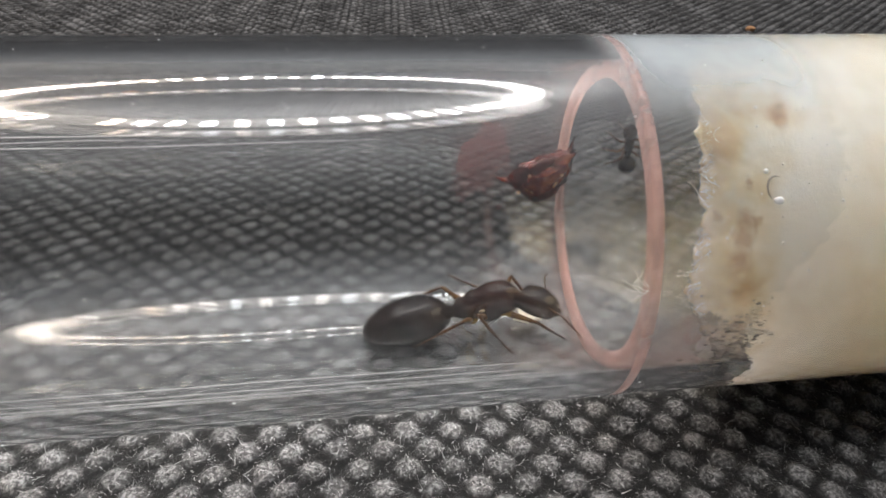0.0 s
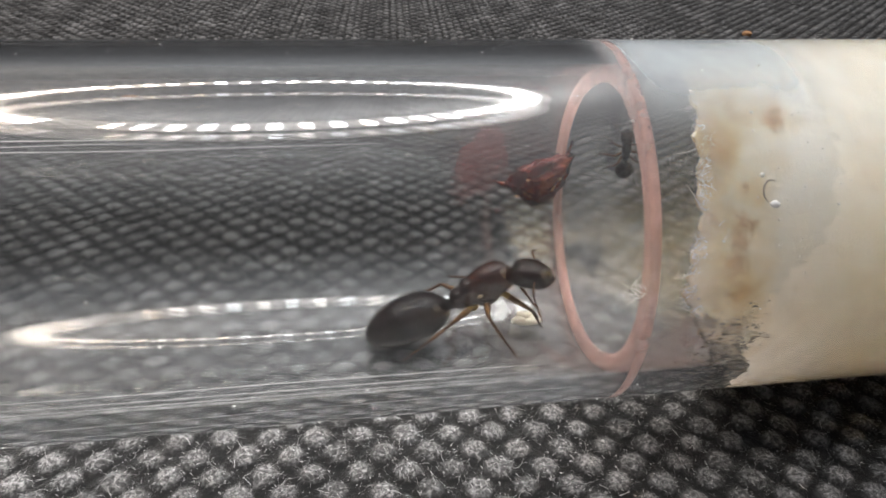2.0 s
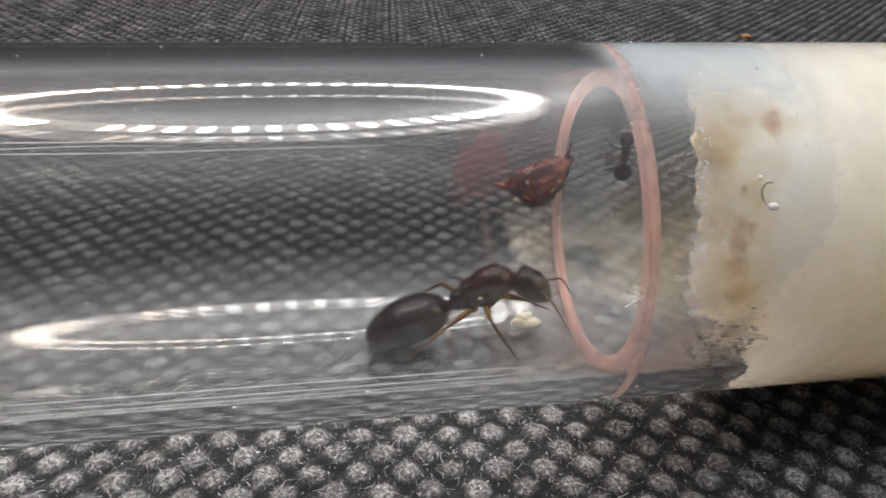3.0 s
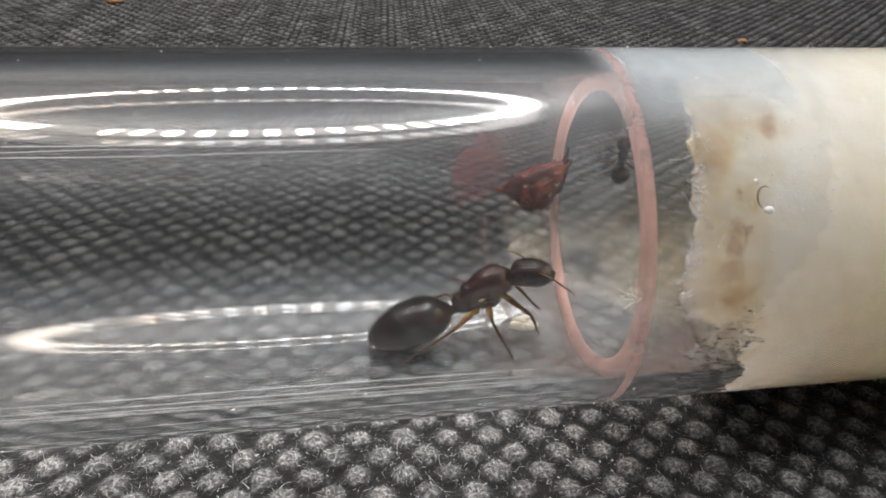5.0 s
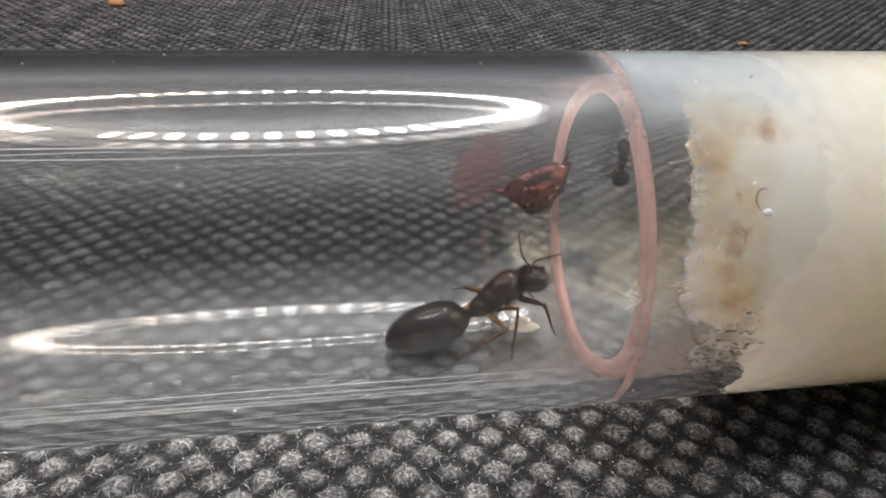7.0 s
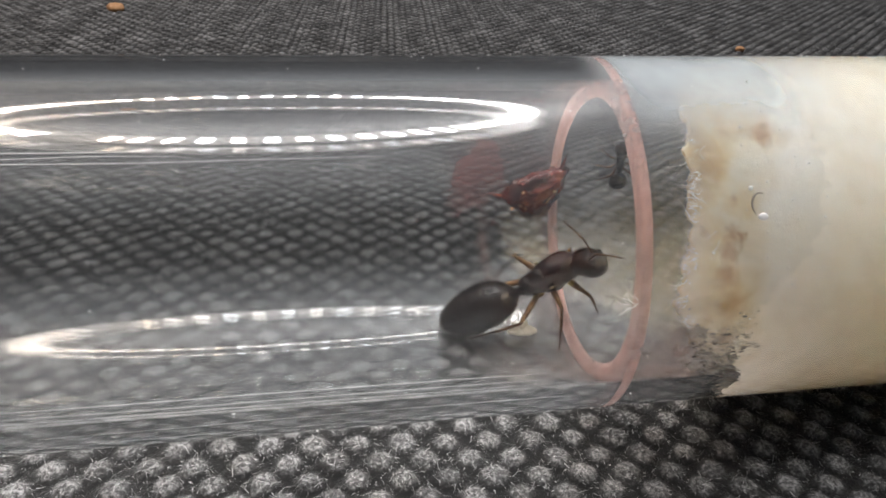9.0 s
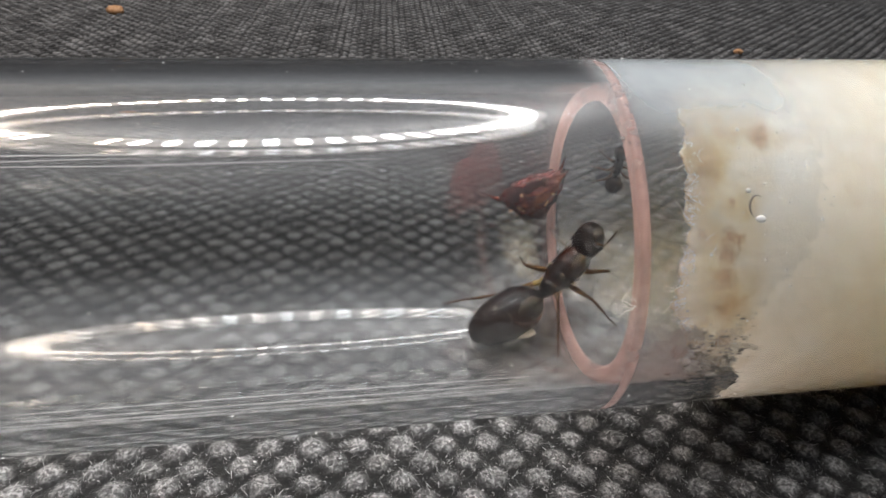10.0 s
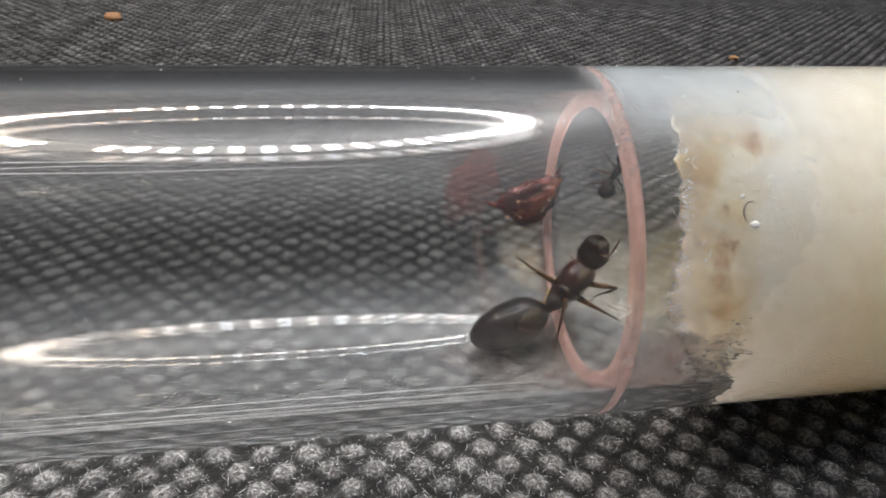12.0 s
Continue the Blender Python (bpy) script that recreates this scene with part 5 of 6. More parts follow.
    walk(q["tarsus", "hind", -1], [
        (0, pose(2.30 * MM, 0, 0, 0, 113.2, 0)),
        (0.5, pose(2.30 * MM, 0, 0, 0, 99.9, 0)),
        (1, pose(2.30 * MM, 0, 0, 0, 91.8, 0)),
        (1.5, pose(2.30 * MM, 0, 0, 0, 79.3, 0)),
        (2, pose(2.30 * MM, 0, 0, 0, 78.1, 0)),
        (2.5, pose(2.30 * MM, 0, 0, 0, 78.5, 0)),
        (3, pose(2.30 * MM, 0, 0, 0, 79.6, 0)),
        (5, pose(2.30 * MM, 0, 0, 0, 77.1, 0)),
        (5.5, pose(2.30 * MM, 0, 0, 0, 75.0, 0)),
        (6, pose(2.30 * MM, 0, 0, 0, 89.6, 0)),
        (6.5, pose(2.30 * MM, 0, 0, 0, 62.8, 0)),
        (7, pose(2.30 * MM, 0, 0, 0, 102.3, 0)),
        (7.2, pose(2.30 * MM, 0, 0, 0, 102.1, 0)),
        (8.8, pose(2.30 * MM, 0, 0, 0, 102.1, 0)),
        (9, pose(2.30 * MM, 0, 0, 0, 81.8, 0)),
        (9.5, pose(2.30 * MM, 0, 0, 0, 103.5, 0)),
        (10, pose(2.30 * MM, 0, 0, 0, 92.9, 0)),
        (10.5, pose(2.30 * MM, 0, 0, 0, 105.8, 0)),
        (11, pose(2.30 * MM, 0, 0, 0, 108.8, 0)),
        (11.5, pose(2.30 * MM, 0, 0, 0, 107.8, 0)),
        (12, pose(2.30 * MM, 0, 0, 0, 126.5, 0)),
    ])
    walk(q["leg", "front", 1], [
        (0, pose(2.45 * MM, 0.50 * MM, -0.42 * MM, -31.3, 5.0, 64.3)),
        (0.5, pose(2.45 * MM, 0.50 * MM, -0.42 * MM, -27.0, 18.5, 57.5)),
        (1, pose(2.45 * MM, 0.50 * MM, -0.42 * MM, -23.7, 26.0, 52.1)),
        (1.5, pose(2.45 * MM, 0.50 * MM, -0.42 * MM, -27.3, 46.6, 42.9)),
        (2, pose(2.45 * MM, 0.50 * MM, -0.42 * MM, -29.9, 53.2, 36.9)),
        (2.5, pose(2.45 * MM, 0.50 * MM, -0.42 * MM, -27.7, 51.4, 36.6)),
        (3, pose(2.45 * MM, 0.50 * MM, -0.42 * MM, -28.6, 50.5, 41.0)),
        (5, pose(2.45 * MM, 0.50 * MM, -0.42 * MM, -35.8, 61.0, 32.9)),
        (5.5, pose(2.45 * MM, 0.50 * MM, -0.42 * MM, -24.9, 47.9, 44.0)),
        (6, pose(2.45 * MM, 0.50 * MM, -0.42 * MM, -65.2, 37.9, 51.7)),
        (6.5, pose(2.45 * MM, 0.50 * MM, -0.42 * MM, -67.8, 38.9, 42.8)),
        (7, pose(2.45 * MM, 0.50 * MM, -0.42 * MM, -78.4, 53.1, 17.2)),
        (7.2, pose(2.45 * MM, 0.50 * MM, -0.42 * MM, -63.7, 61.9, 25.7)),
        (8.8, pose(2.45 * MM, 0.50 * MM, -0.42 * MM, 3.5, 31.3, 24.8)),
        (9, pose(2.45 * MM, 0.50 * MM, -0.42 * MM, 1.8, 29.6, 30.2)),
        (9.5, pose(2.45 * MM, 0.50 * MM, -0.42 * MM, 10.8, -4.5, -29.8)),
        (10, pose(2.45 * MM, 0.50 * MM, -0.42 * MM, 14.1, -7.8, -29.1)),
        (10.5, pose(2.45 * MM, 0.50 * MM, -0.42 * MM, 39.4, 20.1, -41.3)),
        (11, pose(2.45 * MM, 0.50 * MM, -0.42 * MM, 51.9, 18.7, -35.7)),
        (11.5, pose(2.45 * MM, 0.50 * MM, -0.42 * MM, 31.5, -8.3, -31.9)),
        (12, pose(2.45 * MM, 0.50 * MM, -0.42 * MM, 19.9, -4.6, -21.9)),
    ])
    walk(q["tibia", "front", 1], [
        (0, pose(1.75 * MM, 0, 0, 0, 99.6, 0)),
        (0.5, pose(1.75 * MM, 0, 0, 0, 88.6, 0)),
        (1, pose(1.75 * MM, 0, 0, 0, 78.8, 0)),
        (1.5, pose(1.75 * MM, 0, 0, 0, 56.6, 0)),
        (2, pose(1.75 * MM, 0, 0, 0, 48.8, 0)),
        (2.5, pose(1.75 * MM, 0, 0, 0, 47.6, 0)),
        (3, pose(1.75 * MM, 0, 0, 0, 47.6, 0)),
        (5, pose(1.75 * MM, 0, 0, 0, 34.2, 0)),
        (5.5, pose(1.75 * MM, 0, 0, 0, 52.7, 0)),
        (6, pose(1.75 * MM, 0, 0, 0, 95.9, 0)),
        (6.5, pose(1.75 * MM, 0, 0, 0, 93.9, 0)),
        (7, pose(1.75 * MM, 0, 0, 0, 81.2, 0)),
        (7.2, pose(1.75 * MM, 0, 0, 0, 77.5, 0)),
        (8.8, pose(1.75 * MM, 0, 0, 0, 67.9, 0)),
        (9, pose(1.75 * MM, 0, 0, 0, 73.2, 0)),
        (9.5, pose(1.75 * MM, 0, 0, 0, 111.6, 0)),
        (10, pose(1.75 * MM, 0, 0, 0, 121.0, 0)),
        (10.5, pose(1.75 * MM, 0, 0, 0, 123.7, 0)),
        (11, pose(1.75 * MM, 0, 0, 0, 128.8, 0)),
        (11.5, pose(1.75 * MM, 0, 0, 0, 127.5, 0)),
        (12, pose(1.75 * MM, 0, 0, 0, 123.6, 0)),
    ])
    walk(q["tarsus", "front", 1], [
        (0, pose(1.75 * MM, 0, 0, 0, 99.6, 0)),
        (0.5, pose(1.75 * MM, 0, 0, 0, 88.6, 0)),
        (1, pose(1.75 * MM, 0, 0, 0, 78.8, 0)),
        (1.5, pose(1.75 * MM, 0, 0, 0, 56.6, 0)),
        (2, pose(1.75 * MM, 0, 0, 0, 48.8, 0)),
        (2.5, pose(1.75 * MM, 0, 0, 0, 47.6, 0)),
        (3, pose(1.75 * MM, 0, 0, 0, 47.6, 0)),
        (5, pose(1.75 * MM, 0, 0, 0, 34.2, 0)),
        (5.5, pose(1.75 * MM, 0, 0, 0, 52.7, 0)),
        (6, pose(1.75 * MM, 0, 0, 0, 95.9, 0)),
        (6.5, pose(1.75 * MM, 0, 0, 0, 93.9, 0)),
        (7, pose(1.75 * MM, 0, 0, 0, 81.2, 0)),
        (7.2, pose(1.75 * MM, 0, 0, 0, 77.5, 0)),
        (8.8, pose(1.75 * MM, 0, 0, 0, 67.9, 0)),
        (9, pose(1.75 * MM, 0, 0, 0, 73.2, 0)),
        (9.5, pose(1.75 * MM, 0, 0, 0, 111.6, 0)),
        (10, pose(1.75 * MM, 0, 0, 0, 121.0, 0)),
        (10.5, pose(1.75 * MM, 0, 0, 0, 123.7, 0)),
        (11, pose(1.75 * MM, 0, 0, 0, 128.8, 0)),
        (11.5, pose(1.75 * MM, 0, 0, 0, 127.5, 0)),
        (12, pose(1.75 * MM, 0, 0, 0, 123.6, 0)),
    ])
    walk(q["leg", "middle", 1], [
        (0, pose(1.55 * MM, 0.52 * MM, -0.50 * MM, 112.8, 36.7, 64.9)),
        (0.5, pose(1.55 * MM, 0.52 * MM, -0.50 * MM, 118.4, 52.7, 66.3)),
        (1, pose(1.55 * MM, 0.52 * MM, -0.50 * MM, 107.8, 49.4, 60.3)),
        (1.5, pose(1.55 * MM, 0.52 * MM, -0.50 * MM, 88.2, 38.1, 47.8)),
        (2, pose(1.55 * MM, 0.52 * MM, -0.50 * MM, 84.6, 35.7, 44.9)),
        (2.5, pose(1.55 * MM, 0.52 * MM, -0.50 * MM, 85.3, 34.8, 47.0)),
        (3, pose(1.55 * MM, 0.52 * MM, -0.50 * MM, 89.0, 39.2, 47.4)),
        (5, pose(1.55 * MM, 0.52 * MM, -0.50 * MM, 96.4, 53.8, 43.9)),
        (5.5, pose(1.55 * MM, 0.52 * MM, -0.50 * MM, 83.9, 40.1, 38.8)),
        (5.667, pose(1.55 * MM, 0.52 * MM, -0.50 * MM, 71.8, -9.8, 48.1)),
        (5.833, pose(1.55 * MM, 0.52 * MM, -0.50 * MM, 38.9, -53.5, 79.8)),
        (6, pose(1.55 * MM, 0.52 * MM, -0.50 * MM, -48.7, -49.6, 166.4)),
        (6.5, pose(1.55 * MM, 0.52 * MM, -0.50 * MM, -40.1, -44.5, 160.9)),
        (7, pose(1.55 * MM, 0.52 * MM, -0.50 * MM, -23.6, -44.2, 150.6)),
        (7.2, pose(1.55 * MM, 0.52 * MM, -0.50 * MM, -18.0, -38.2, 150.5)),
        (8.8, pose(1.55 * MM, 0.52 * MM, -0.50 * MM, -17.8, -12.1, 107.7)),
        (9, pose(1.55 * MM, 0.52 * MM, -0.50 * MM, -24.4, -11.2, 116.2)),
        (9.5, pose(1.55 * MM, 0.52 * MM, -0.50 * MM, -25.6, -25.6, 126.1)),
        (10, pose(1.55 * MM, 0.52 * MM, -0.50 * MM, -32.8, -29.9, 132.8)),
        (10.5, pose(1.55 * MM, 0.52 * MM, -0.50 * MM, -29.8, -38.3, 126.0)),
        (11, pose(1.55 * MM, 0.52 * MM, -0.50 * MM, -39.1, -36.2, 128.8)),
        (11.5, pose(1.55 * MM, 0.52 * MM, -0.50 * MM, -32.5, -38.7, 119.2)),
        (12, pose(1.55 * MM, 0.52 * MM, -0.50 * MM, -22.9, -38.2, 110.6)),
    ])
    walk(q["tibia", "middle", 1], [
        (0, pose(1.75 * MM, 0, 0, 0, 96.7, 0)),
        (0.5, pose(1.75 * MM, 0, 0, 0, 98.0, 0)),
        (1, pose(1.75 * MM, 0, 0, 0, 96.5, 0)),
        (1.5, pose(1.75 * MM, 0, 0, 0, 97.7, 0)),
        (2, pose(1.75 * MM, 0, 0, 0, 98.6, 0)),
        (2.5, pose(1.75 * MM, 0, 0, 0, 96.7, 0)),
        (3, pose(1.75 * MM, 0, 0, 0, 95.9, 0)),
        (5, pose(1.75 * MM, 0, 0, 0, 96.3, 0)),
        (5.5, pose(1.75 * MM, 0, 0, 0, 102.7, 0)),
        (5.667, pose(1.75 * MM, 0, 0, 0, 110.3, 0)),
        (5.833, pose(1.75 * MM, 0, 0, 0, 117.8, 0)),
        (6, pose(1.75 * MM, 0, 0, 0, 125.4, 0)),
        (6.5, pose(1.75 * MM, 0, 0, 0, 121.0, 0)),
        (7, pose(1.75 * MM, 0, 0, 0, 119.7, 0)),
        (7.2, pose(1.75 * MM, 0, 0, 0, 106.5, 0)),
        (8.8, pose(1.75 * MM, 0, 0, 0, 93.8, 0)),
        (9, pose(1.75 * MM, 0, 0, 0, 92.2, 0)),
        (9.5, pose(1.75 * MM, 0, 0, 0, 123.4, 0)),
        (10, pose(1.75 * MM, 0, 0, 0, 117.2, 0)),
        (10.5, pose(1.75 * MM, 0, 0, 0, 103.7, 0)),
        (11, pose(1.75 * MM, 0, 0, 0, 92.0, 0)),
        (11.5, pose(1.75 * MM, 0, 0, 0, 101.5, 0)),
        (12, pose(1.75 * MM, 0, 0, 0, 97.2, 0)),
    ])
    walk(q["tarsus", "middle", 1], [
        (0, pose(1.75 * MM, 0, 0, 0, 96.7, 0)),
        (0.5, pose(1.75 * MM, 0, 0, 0, 98.0, 0)),
        (1, pose(1.75 * MM, 0, 0, 0, 96.5, 0)),
        (1.5, pose(1.75 * MM, 0, 0, 0, 97.7, 0)),
        (2, pose(1.75 * MM, 0, 0, 0, 98.6, 0)),
        (2.5, pose(1.75 * MM, 0, 0, 0, 96.7, 0)),
        (3, pose(1.75 * MM, 0, 0, 0, 95.9, 0)),
        (5, pose(1.75 * MM, 0, 0, 0, 96.3, 0)),
        (5.5, pose(1.75 * MM, 0, 0, 0, 102.7, 0)),
        (5.667, pose(1.75 * MM, 0, 0, 0, 110.3, 0)),
        (5.833, pose(1.75 * MM, 0, 0, 0, 117.8, 0)),
        (6, pose(1.75 * MM, 0, 0, 0, 125.4, 0)),
        (6.5, pose(1.75 * MM, 0, 0, 0, 121.0, 0)),
        (7, pose(1.75 * MM, 0, 0, 0, 119.7, 0)),
        (7.2, pose(1.75 * MM, 0, 0, 0, 106.5, 0)),
        (8.8, pose(1.75 * MM, 0, 0, 0, 93.8, 0)),
        (9, pose(1.75 * MM, 0, 0, 0, 92.2, 0)),
        (9.5, pose(1.75 * MM, 0, 0, 0, 123.4, 0)),
        (10, pose(1.75 * MM, 0, 0, 0, 117.2, 0)),
        (10.5, pose(1.75 * MM, 0, 0, 0, 103.7, 0)),
        (11, pose(1.75 * MM, 0, 0, 0, 92.0, 0)),
        (11.5, pose(1.75 * MM, 0, 0, 0, 101.5, 0)),
        (12, pose(1.75 * MM, 0, 0, 0, 97.2, 0)),
    ])
    walk(q["leg", "hind", 1], [
        (0, pose(0.75 * MM, 0.48 * MM, -0.45 * MM, 98.2, 0.5, 123.2)),
        (0.5, pose(0.75 * MM, 0.48 * MM, -0.45 * MM, 101.5, 5.7, 122.1)),
        (1, pose(0.75 * MM, 0.48 * MM, -0.45 * MM, 100.6, 8.0, 122.6)),
        (1.5, pose(0.75 * MM, 0.48 * MM, -0.45 * MM, 97.9, 7.4, 118.1)),
        (2, pose(0.75 * MM, 0.48 * MM, -0.45 * MM, 105.5, 13.7, 117.2)),
        (2.5, pose(0.75 * MM, 0.48 * MM, -0.45 * MM, 99.0, 8.5, 116.6)),
        (3, pose(0.75 * MM, 0.48 * MM, -0.45 * MM, 100.4, 10.1, 116.3)),
        (5, pose(0.75 * MM, 0.48 * MM, -0.45 * MM, 120.8, 24.0, 117.9)),
        (5.5, pose(0.75 * MM, 0.48 * MM, -0.45 * MM, 119.2, 19.3, 120.1)),
        (5.667, pose(0.75 * MM, 0.48 * MM, -0.45 * MM, 179.3, 39.5, 151.4)),
        (5.833, pose(0.75 * MM, 0.48 * MM, -0.45 * MM, -117.2, 24.2, -172.8)),
        (6, pose(0.75 * MM, 0.48 * MM, -0.45 * MM, -72.3, -9.1, -167.2)),
        (6.5, pose(0.75 * MM, 0.48 * MM, -0.45 * MM, -63.3, -14.7, -172.0)),
        (7, pose(0.75 * MM, 0.48 * MM, -0.45 * MM, -54.4, -21.6, -173.9)),
        (7.2, pose(0.75 * MM, 0.48 * MM, -0.45 * MM, -51.7, -25.8, -174.2)),
        (8.8, pose(0.75 * MM, 0.48 * MM, -0.45 * MM, -32.7, -26.6, 170.3)),
        (9, pose(0.75 * MM, 0.48 * MM, -0.45 * MM, -35.9, -21.7, 169.9)),
        (9.25, pose(0.75 * MM, 0.48 * MM, -0.45 * MM, -43.4, -5.5, 160.9)),
        (9.5, pose(0.75 * MM, 0.48 * MM, -0.45 * MM, -53.4, 9.2, 149.9)),
        (10, pose(0.75 * MM, 0.48 * MM, -0.45 * MM, -48.8, 8.3, 150.2)),
        (10.5, pose(0.75 * MM, 0.48 * MM, -0.45 * MM, -60.2, 3.6, 154.7)),
        (11, pose(0.75 * MM, 0.48 * MM, -0.45 * MM, -54.5, 3.1, 154.2)),
        (11.5, pose(0.75 * MM, 0.48 * MM, -0.45 * MM, -80.1, 6.8, 150.0)),
        (12, pose(0.75 * MM, 0.48 * MM, -0.45 * MM, -65.3, -17.0, -169.6)),
    ])
    walk(q["tibia", "hind", 1], [
        (0, pose(2.30 * MM, 0, 0, 0, 79.1, 0)),
        (0.5, pose(2.30 * MM, 0, 0, 0, 78.4, 0)),
        (1, pose(2.30 * MM, 0, 0, 0, 76.7, 0)),
        (1.5, pose(2.30 * MM, 0, 0, 0, 77.9, 0)),
        (2, pose(2.30 * MM, 0, 0, 0, 78.7, 0)),
        (2.5, pose(2.30 * MM, 0, 0, 0, 78.1, 0)),
        (3, pose(2.30 * MM, 0, 0, 0, 78.2, 0)),
        (5, pose(2.30 * MM, 0, 0, 0, 78.4, 0)),
        (5.5, pose(2.30 * MM, 0, 0, 0, 74.8, 0)),
        (5.667, pose(2.30 * MM, 0, 0, 0, 91.5, 0)),
        (5.833, pose(2.30 * MM, 0, 0, 0, 108.3, 0)),
        (6, pose(2.30 * MM, 0, 0, 0, 125.0, 0)),
        (6.5, pose(2.30 * MM, 0, 0, 0, 125.1, 0)),
        (7, pose(2.30 * MM, 0, 0, 0, 128.3, 0)),
        (7.2, pose(2.30 * MM, 0, 0, 0, 122.1, 0)),
        (8.8, pose(2.30 * MM, 0, 0, 0, 107.6, 0)),
        (9, pose(2.30 * MM, 0, 0, 0, 110.9, 0)),
        (9.25, pose(2.30 * MM, 0, 0, 0, 61.5, 0)),
        (9.5, pose(2.30 * MM, 0, 0, 0, 12.1, 0)),
        (10, pose(2.30 * MM, 0, 0, 0, 12.1, 0)),
        (10.5, pose(2.30 * MM, 0, 0, 0, 17.0, 0)),
        (11, pose(2.30 * MM, 0, 0, 0, 18.6, 0)),
        (11.5, pose(2.30 * MM, 0, 0, 0, 17.5, 0)),
        (12, pose(2.30 * MM, 0, 0, 0, 92.0, 0)),
    ])
    walk(q["tarsus", "hind", 1], [
        (0, pose(2.30 * MM, 0, 0, 0, 79.1, 0)),
        (0.5, pose(2.30 * MM, 0, 0, 0, 78.4, 0)),
        (1, pose(2.30 * MM, 0, 0, 0, 76.7, 0)),
        (1.5, pose(2.30 * MM, 0, 0, 0, 77.9, 0)),
        (2, pose(2.30 * MM, 0, 0, 0, 78.7, 0)),
        (2.5, pose(2.30 * MM, 0, 0, 0, 78.1, 0)),
        (3, pose(2.30 * MM, 0, 0, 0, 78.2, 0)),
        (5, pose(2.30 * MM, 0, 0, 0, 78.4, 0)),
        (5.5, pose(2.30 * MM, 0, 0, 0, 74.8, 0)),
        (5.667, pose(2.30 * MM, 0, 0, 0, 91.5, 0)),
        (5.833, pose(2.30 * MM, 0, 0, 0, 108.3, 0)),
        (6, pose(2.30 * MM, 0, 0, 0, 125.0, 0)),
        (6.5, pose(2.30 * MM, 0, 0, 0, 125.1, 0)),
        (7, pose(2.30 * MM, 0, 0, 0, 128.3, 0)),
        (7.2, pose(2.30 * MM, 0, 0, 0, 122.1, 0)),
        (8.8, pose(2.30 * MM, 0, 0, 0, 107.6, 0)),
        (9, pose(2.30 * MM, 0, 0, 0, 110.9, 0)),
        (9.25, pose(2.30 * MM, 0, 0, 0, 61.5, 0)),
        (9.5, pose(2.30 * MM, 0, 0, 0, 12.1, 0)),
        (10, pose(2.30 * MM, 0, 0, 0, 12.1, 0)),
        (10.5, pose(2.30 * MM, 0, 0, 0, 17.0, 0)),
        (11, pose(2.30 * MM, 0, 0, 0, 18.6, 0)),
        (11.5, pose(2.30 * MM, 0, 0, 0, 17.5, 0)),
        (12, pose(2.30 * MM, 0, 0, 0, 92.0, 0)),
    ])
    walk(q["antenna", -1], [
        (0, pose(1.30 * MM, -0.25 * MM, 0.25 * MM, -0.0, 18.4, -12.8)),
        (0.5, pose(1.30 * MM, -0.25 * MM, 0.25 * MM, 0.0, 6.6, -0.4)),
        (1, pose(1.30 * MM, -0.25 * MM, 0.25 * MM, 0.0, 11.1, -18.9)),
        (1.5, pose(1.30 * MM, -0.25 * MM, 0.25 * MM, 0.0, 47.9, -57.6)),
        (2, pose(1.30 * MM, -0.25 * MM, 0.25 * MM, 0.0, 47.5, -64.8)),
        (2.5, pose(1.30 * MM, -0.25 * MM, 0.25 * MM, 0.0, -13.1, -51.2)),
        (3, pose(1.30 * MM, -0.25 * MM, 0.25 * MM, -0.0, 11.7, -21.1)),
        (5, pose(1.30 * MM, -0.25 * MM, 0.25 * MM, -0.0, 17.7, -29.0)),
        (5.5, pose(1.30 * MM, -0.25 * MM, 0.25 * MM, 0.0, -35.2, -3.6)),
        (6, pose(1.30 * MM, -0.25 * MM, 0.25 * MM, 0.0, -14.7, 16.9)),
        (6.5, pose(1.30 * MM, -0.25 * MM, 0.25 * MM, 0.0, -21.4, 28.1)),
        (7, pose(1.30 * MM, -0.25 * MM, 0.25 * MM, 0.0, -16.9, 38.3)),
        (7.2, pose(1.30 * MM, -0.25 * MM, 0.25 * MM, 0.0, 0.2, 61.9)),
        (8.8, pose(1.30 * MM, -0.25 * MM, 0.25 * MM, 0.0, 7.6, 5.7)),
        (9, pose(1.30 * MM, -0.25 * MM, 0.25 * MM, 0.0, -3.1, 16.7)),
        (9.5, pose(1.30 * MM, -0.25 * MM, 0.25 * MM, 0.0, -9.0, -14.0)),
        (10, pose(1.30 * MM, -0.25 * MM, 0.25 * MM, 0.0, -17.8, -22.2)),
        (10.5, pose(1.30 * MM, -0.25 * MM, 0.25 * MM, 0.0, -4.9, -31.1)),
        (11, pose(1.30 * MM, -0.25 * MM, 0.25 * MM, 0.0, -22.1, -23.0)),
        (11.5, pose(1.30 * MM, -0.25 * MM, 0.25 * MM, -0.0, -13.1, 17.5)),
        (12, pose(1.30 * MM, -0.25 * MM, 0.25 * MM, 0.0, -11.4, -16.0)),
    ])
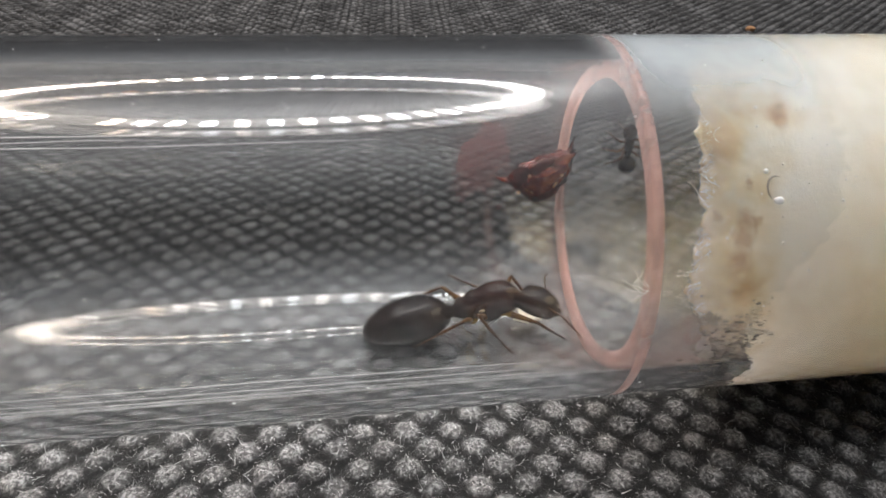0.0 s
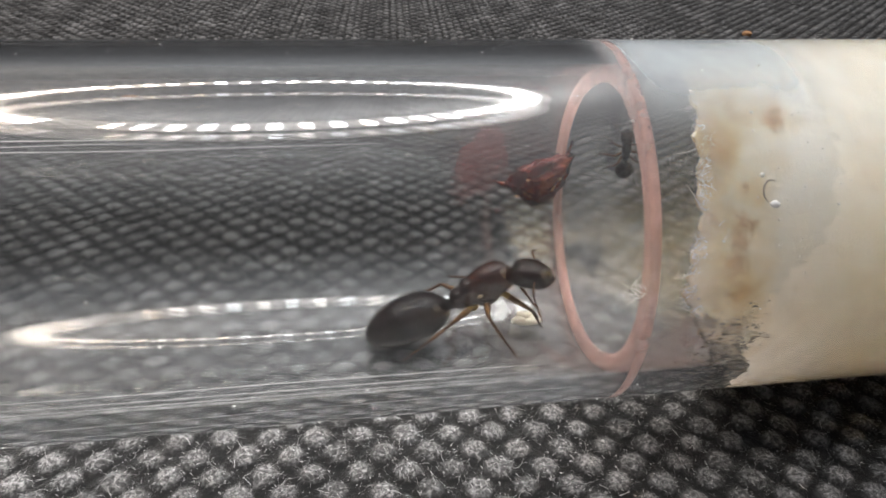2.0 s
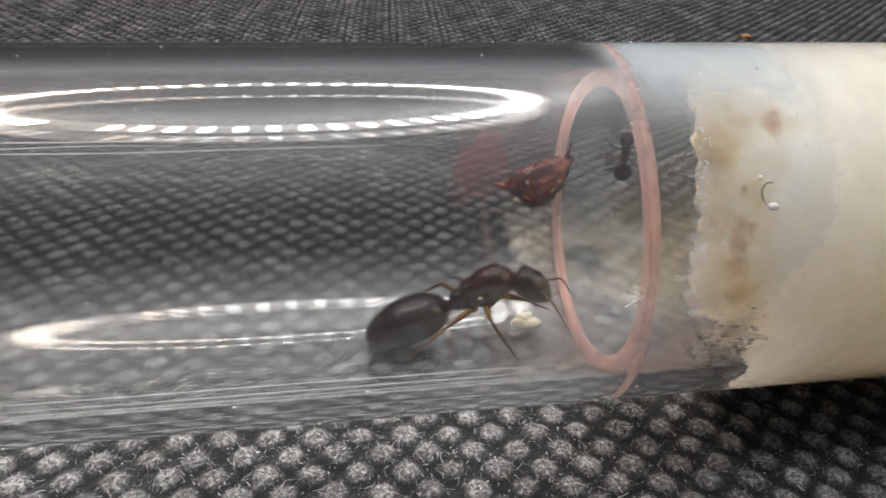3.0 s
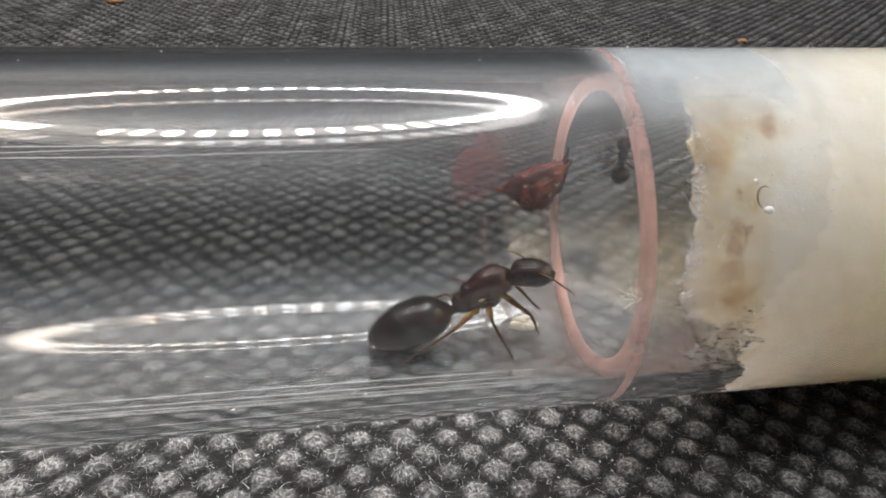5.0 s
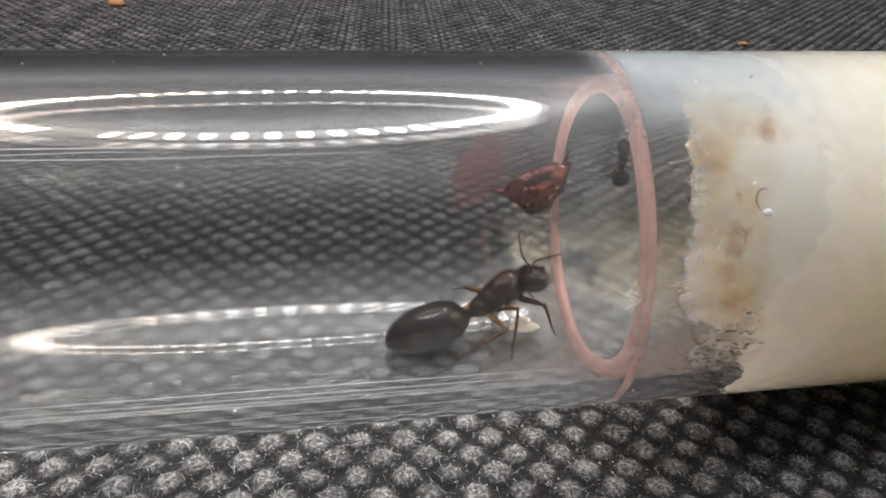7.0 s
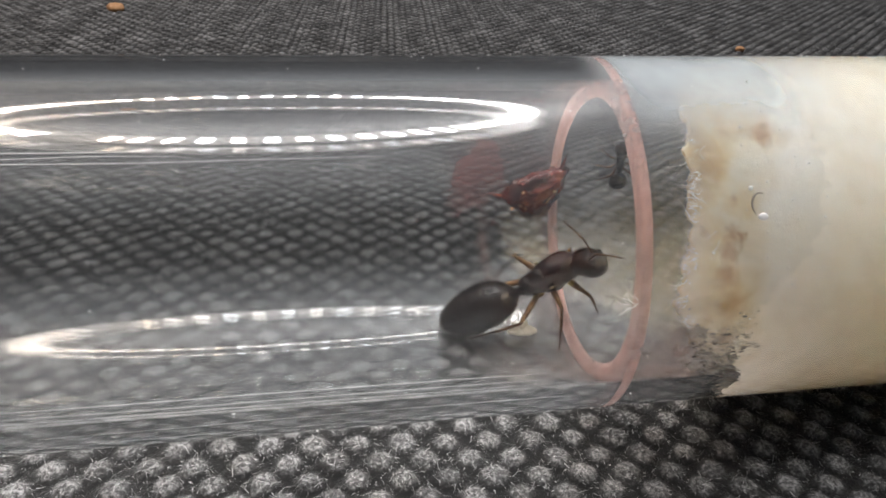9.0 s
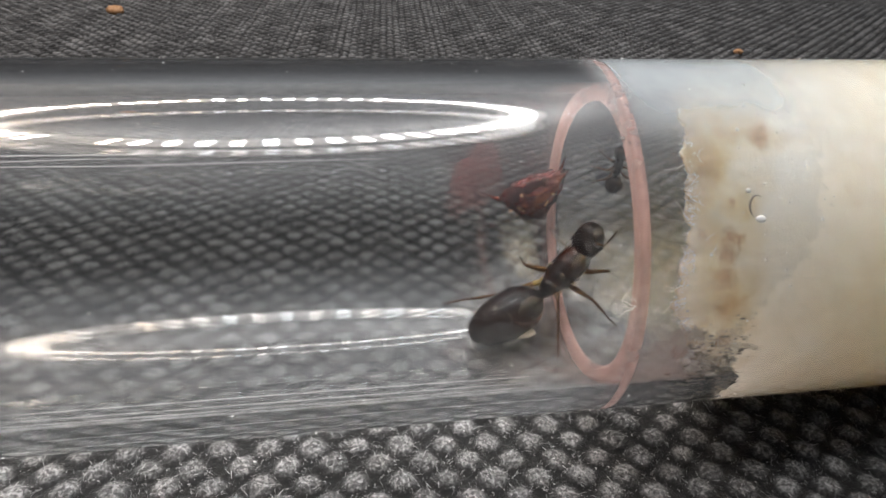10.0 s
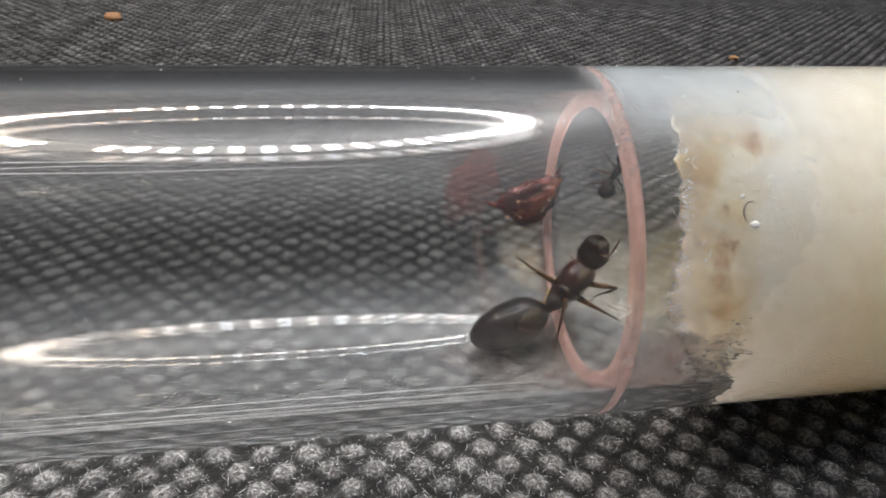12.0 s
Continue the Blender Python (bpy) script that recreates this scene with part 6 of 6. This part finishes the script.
    walk(q["antenna", 1], [
        (0, pose(1.30 * MM, 0.25 * MM, 0.25 * MM, 0.0, 11.3, 112.4)),
        (0.5, pose(1.30 * MM, 0.25 * MM, 0.25 * MM, 0.0, 21.3, 98.4)),
        (1, pose(1.30 * MM, 0.25 * MM, 0.25 * MM, -0.0, 20.5, 117.2)),
        (1.5, pose(1.30 * MM, 0.25 * MM, 0.25 * MM, 0.0, -27.1, 150.7)),
        (2, pose(1.30 * MM, 0.25 * MM, 0.25 * MM, -0.0, 11.4, 118.0)),
        (2.5, pose(1.30 * MM, 0.25 * MM, 0.25 * MM, 0.0, 53.0, 71.2)),
        (3, pose(1.30 * MM, 0.25 * MM, 0.25 * MM, 0.0, 28.3, 45.9)),
        (4, pose(1.30 * MM, 0.25 * MM, 0.25 * MM, 8.2, 11.6, 99.1)),
        (5, pose(1.30 * MM, 0.25 * MM, 0.25 * MM, 0.0, -4.8, 148.9)),
        (5.5, pose(1.30 * MM, 0.25 * MM, 0.25 * MM, 0.0, 6.1, 156.5)),
        (5.75, pose(1.30 * MM, 0.25 * MM, 0.25 * MM, 5.0, -9.7, -169.7)),
        (6, pose(1.30 * MM, 0.25 * MM, 0.25 * MM, -0.0, -25.5, -134.1)),
        (6.5, pose(1.30 * MM, 0.25 * MM, 0.25 * MM, 0.0, -7.6, -144.5)),
        (6.75, pose(1.30 * MM, 0.25 * MM, 0.25 * MM, -16.4, -42.9, -168.3)),
        (7, pose(1.30 * MM, 0.25 * MM, 0.25 * MM, 0.0, -80.6, 145.1)),
        (7.2, pose(1.30 * MM, 0.25 * MM, 0.25 * MM, 0.0, -28.1, 146.5)),
        (8.8, pose(1.30 * MM, 0.25 * MM, 0.25 * MM, -0.0, -10.3, 155.3)),
        (9, pose(1.30 * MM, 0.25 * MM, 0.25 * MM, -0.0, -66.8, -162.6)),
        (9.25, pose(1.30 * MM, 0.25 * MM, 0.25 * MM, 16.5, -22.1, 154.2)),
        (9.5, pose(1.30 * MM, 0.25 * MM, 0.25 * MM, 0.0, 20.9, 123.8)),
        (10, pose(1.30 * MM, 0.25 * MM, 0.25 * MM, -0.0, 22.8, 146.3)),
        (10.5, pose(1.30 * MM, 0.25 * MM, 0.25 * MM, -0.0, 16.9, 132.4)),
        (11, pose(1.30 * MM, 0.25 * MM, 0.25 * MM, 0.0, 21.6, 171.3)),
        (11.25, pose(1.30 * MM, 0.25 * MM, 0.25 * MM, -6.5, 3.1, 132.5)),
        (11.5, pose(1.30 * MM, 0.25 * MM, 0.25 * MM, -0.0, -15.3, 94.4)),
        (12, pose(1.30 * MM, 0.25 * MM, 0.25 * MM, 0.0, 22.3, 148.8)),
    ])
    walk(q["worker"], [
        (0, pose(14.99 * MM, 6.12 * MM, 8.71 * MM, -132.5, -77.6, -138.4)),
        (1.5, pose(15.02 * MM, 6.14 * MM, 8.69 * MM, -131.4, -78.8, -139.3)),
        (2.5, pose(14.99 * MM, 6.14 * MM, 8.64 * MM, -133.2, -79.3, -137.4)),
        (3, pose(15.00 * MM, 6.13 * MM, 8.65 * MM, -133.6, -79.1, -137.0)),
        (5.5, pose(14.99 * MM, 6.12 * MM, 8.68 * MM, -135.1, -78.6, -135.7)),
        (6.5, pose(15.00 * MM, 6.13 * MM, 8.68 * MM, -132.9, -78.3, -137.9)),
        (7, pose(15.01 * MM, 6.13 * MM, 8.66 * MM, -132.4, -78.5, -138.3)),
        (9.5, pose(15.01 * MM, 6.14 * MM, 8.76 * MM, -140.9, -80.5, -129.6)),
        (10.5, pose(14.97 * MM, 6.14 * MM, 8.63 * MM, 157.9, -82.3, -67.7)),
        (12, pose(15.14 * MM, 6.18 * MM, 8.70 * MM, 113.5, -75.6, -22.6)),
    ])


motions()
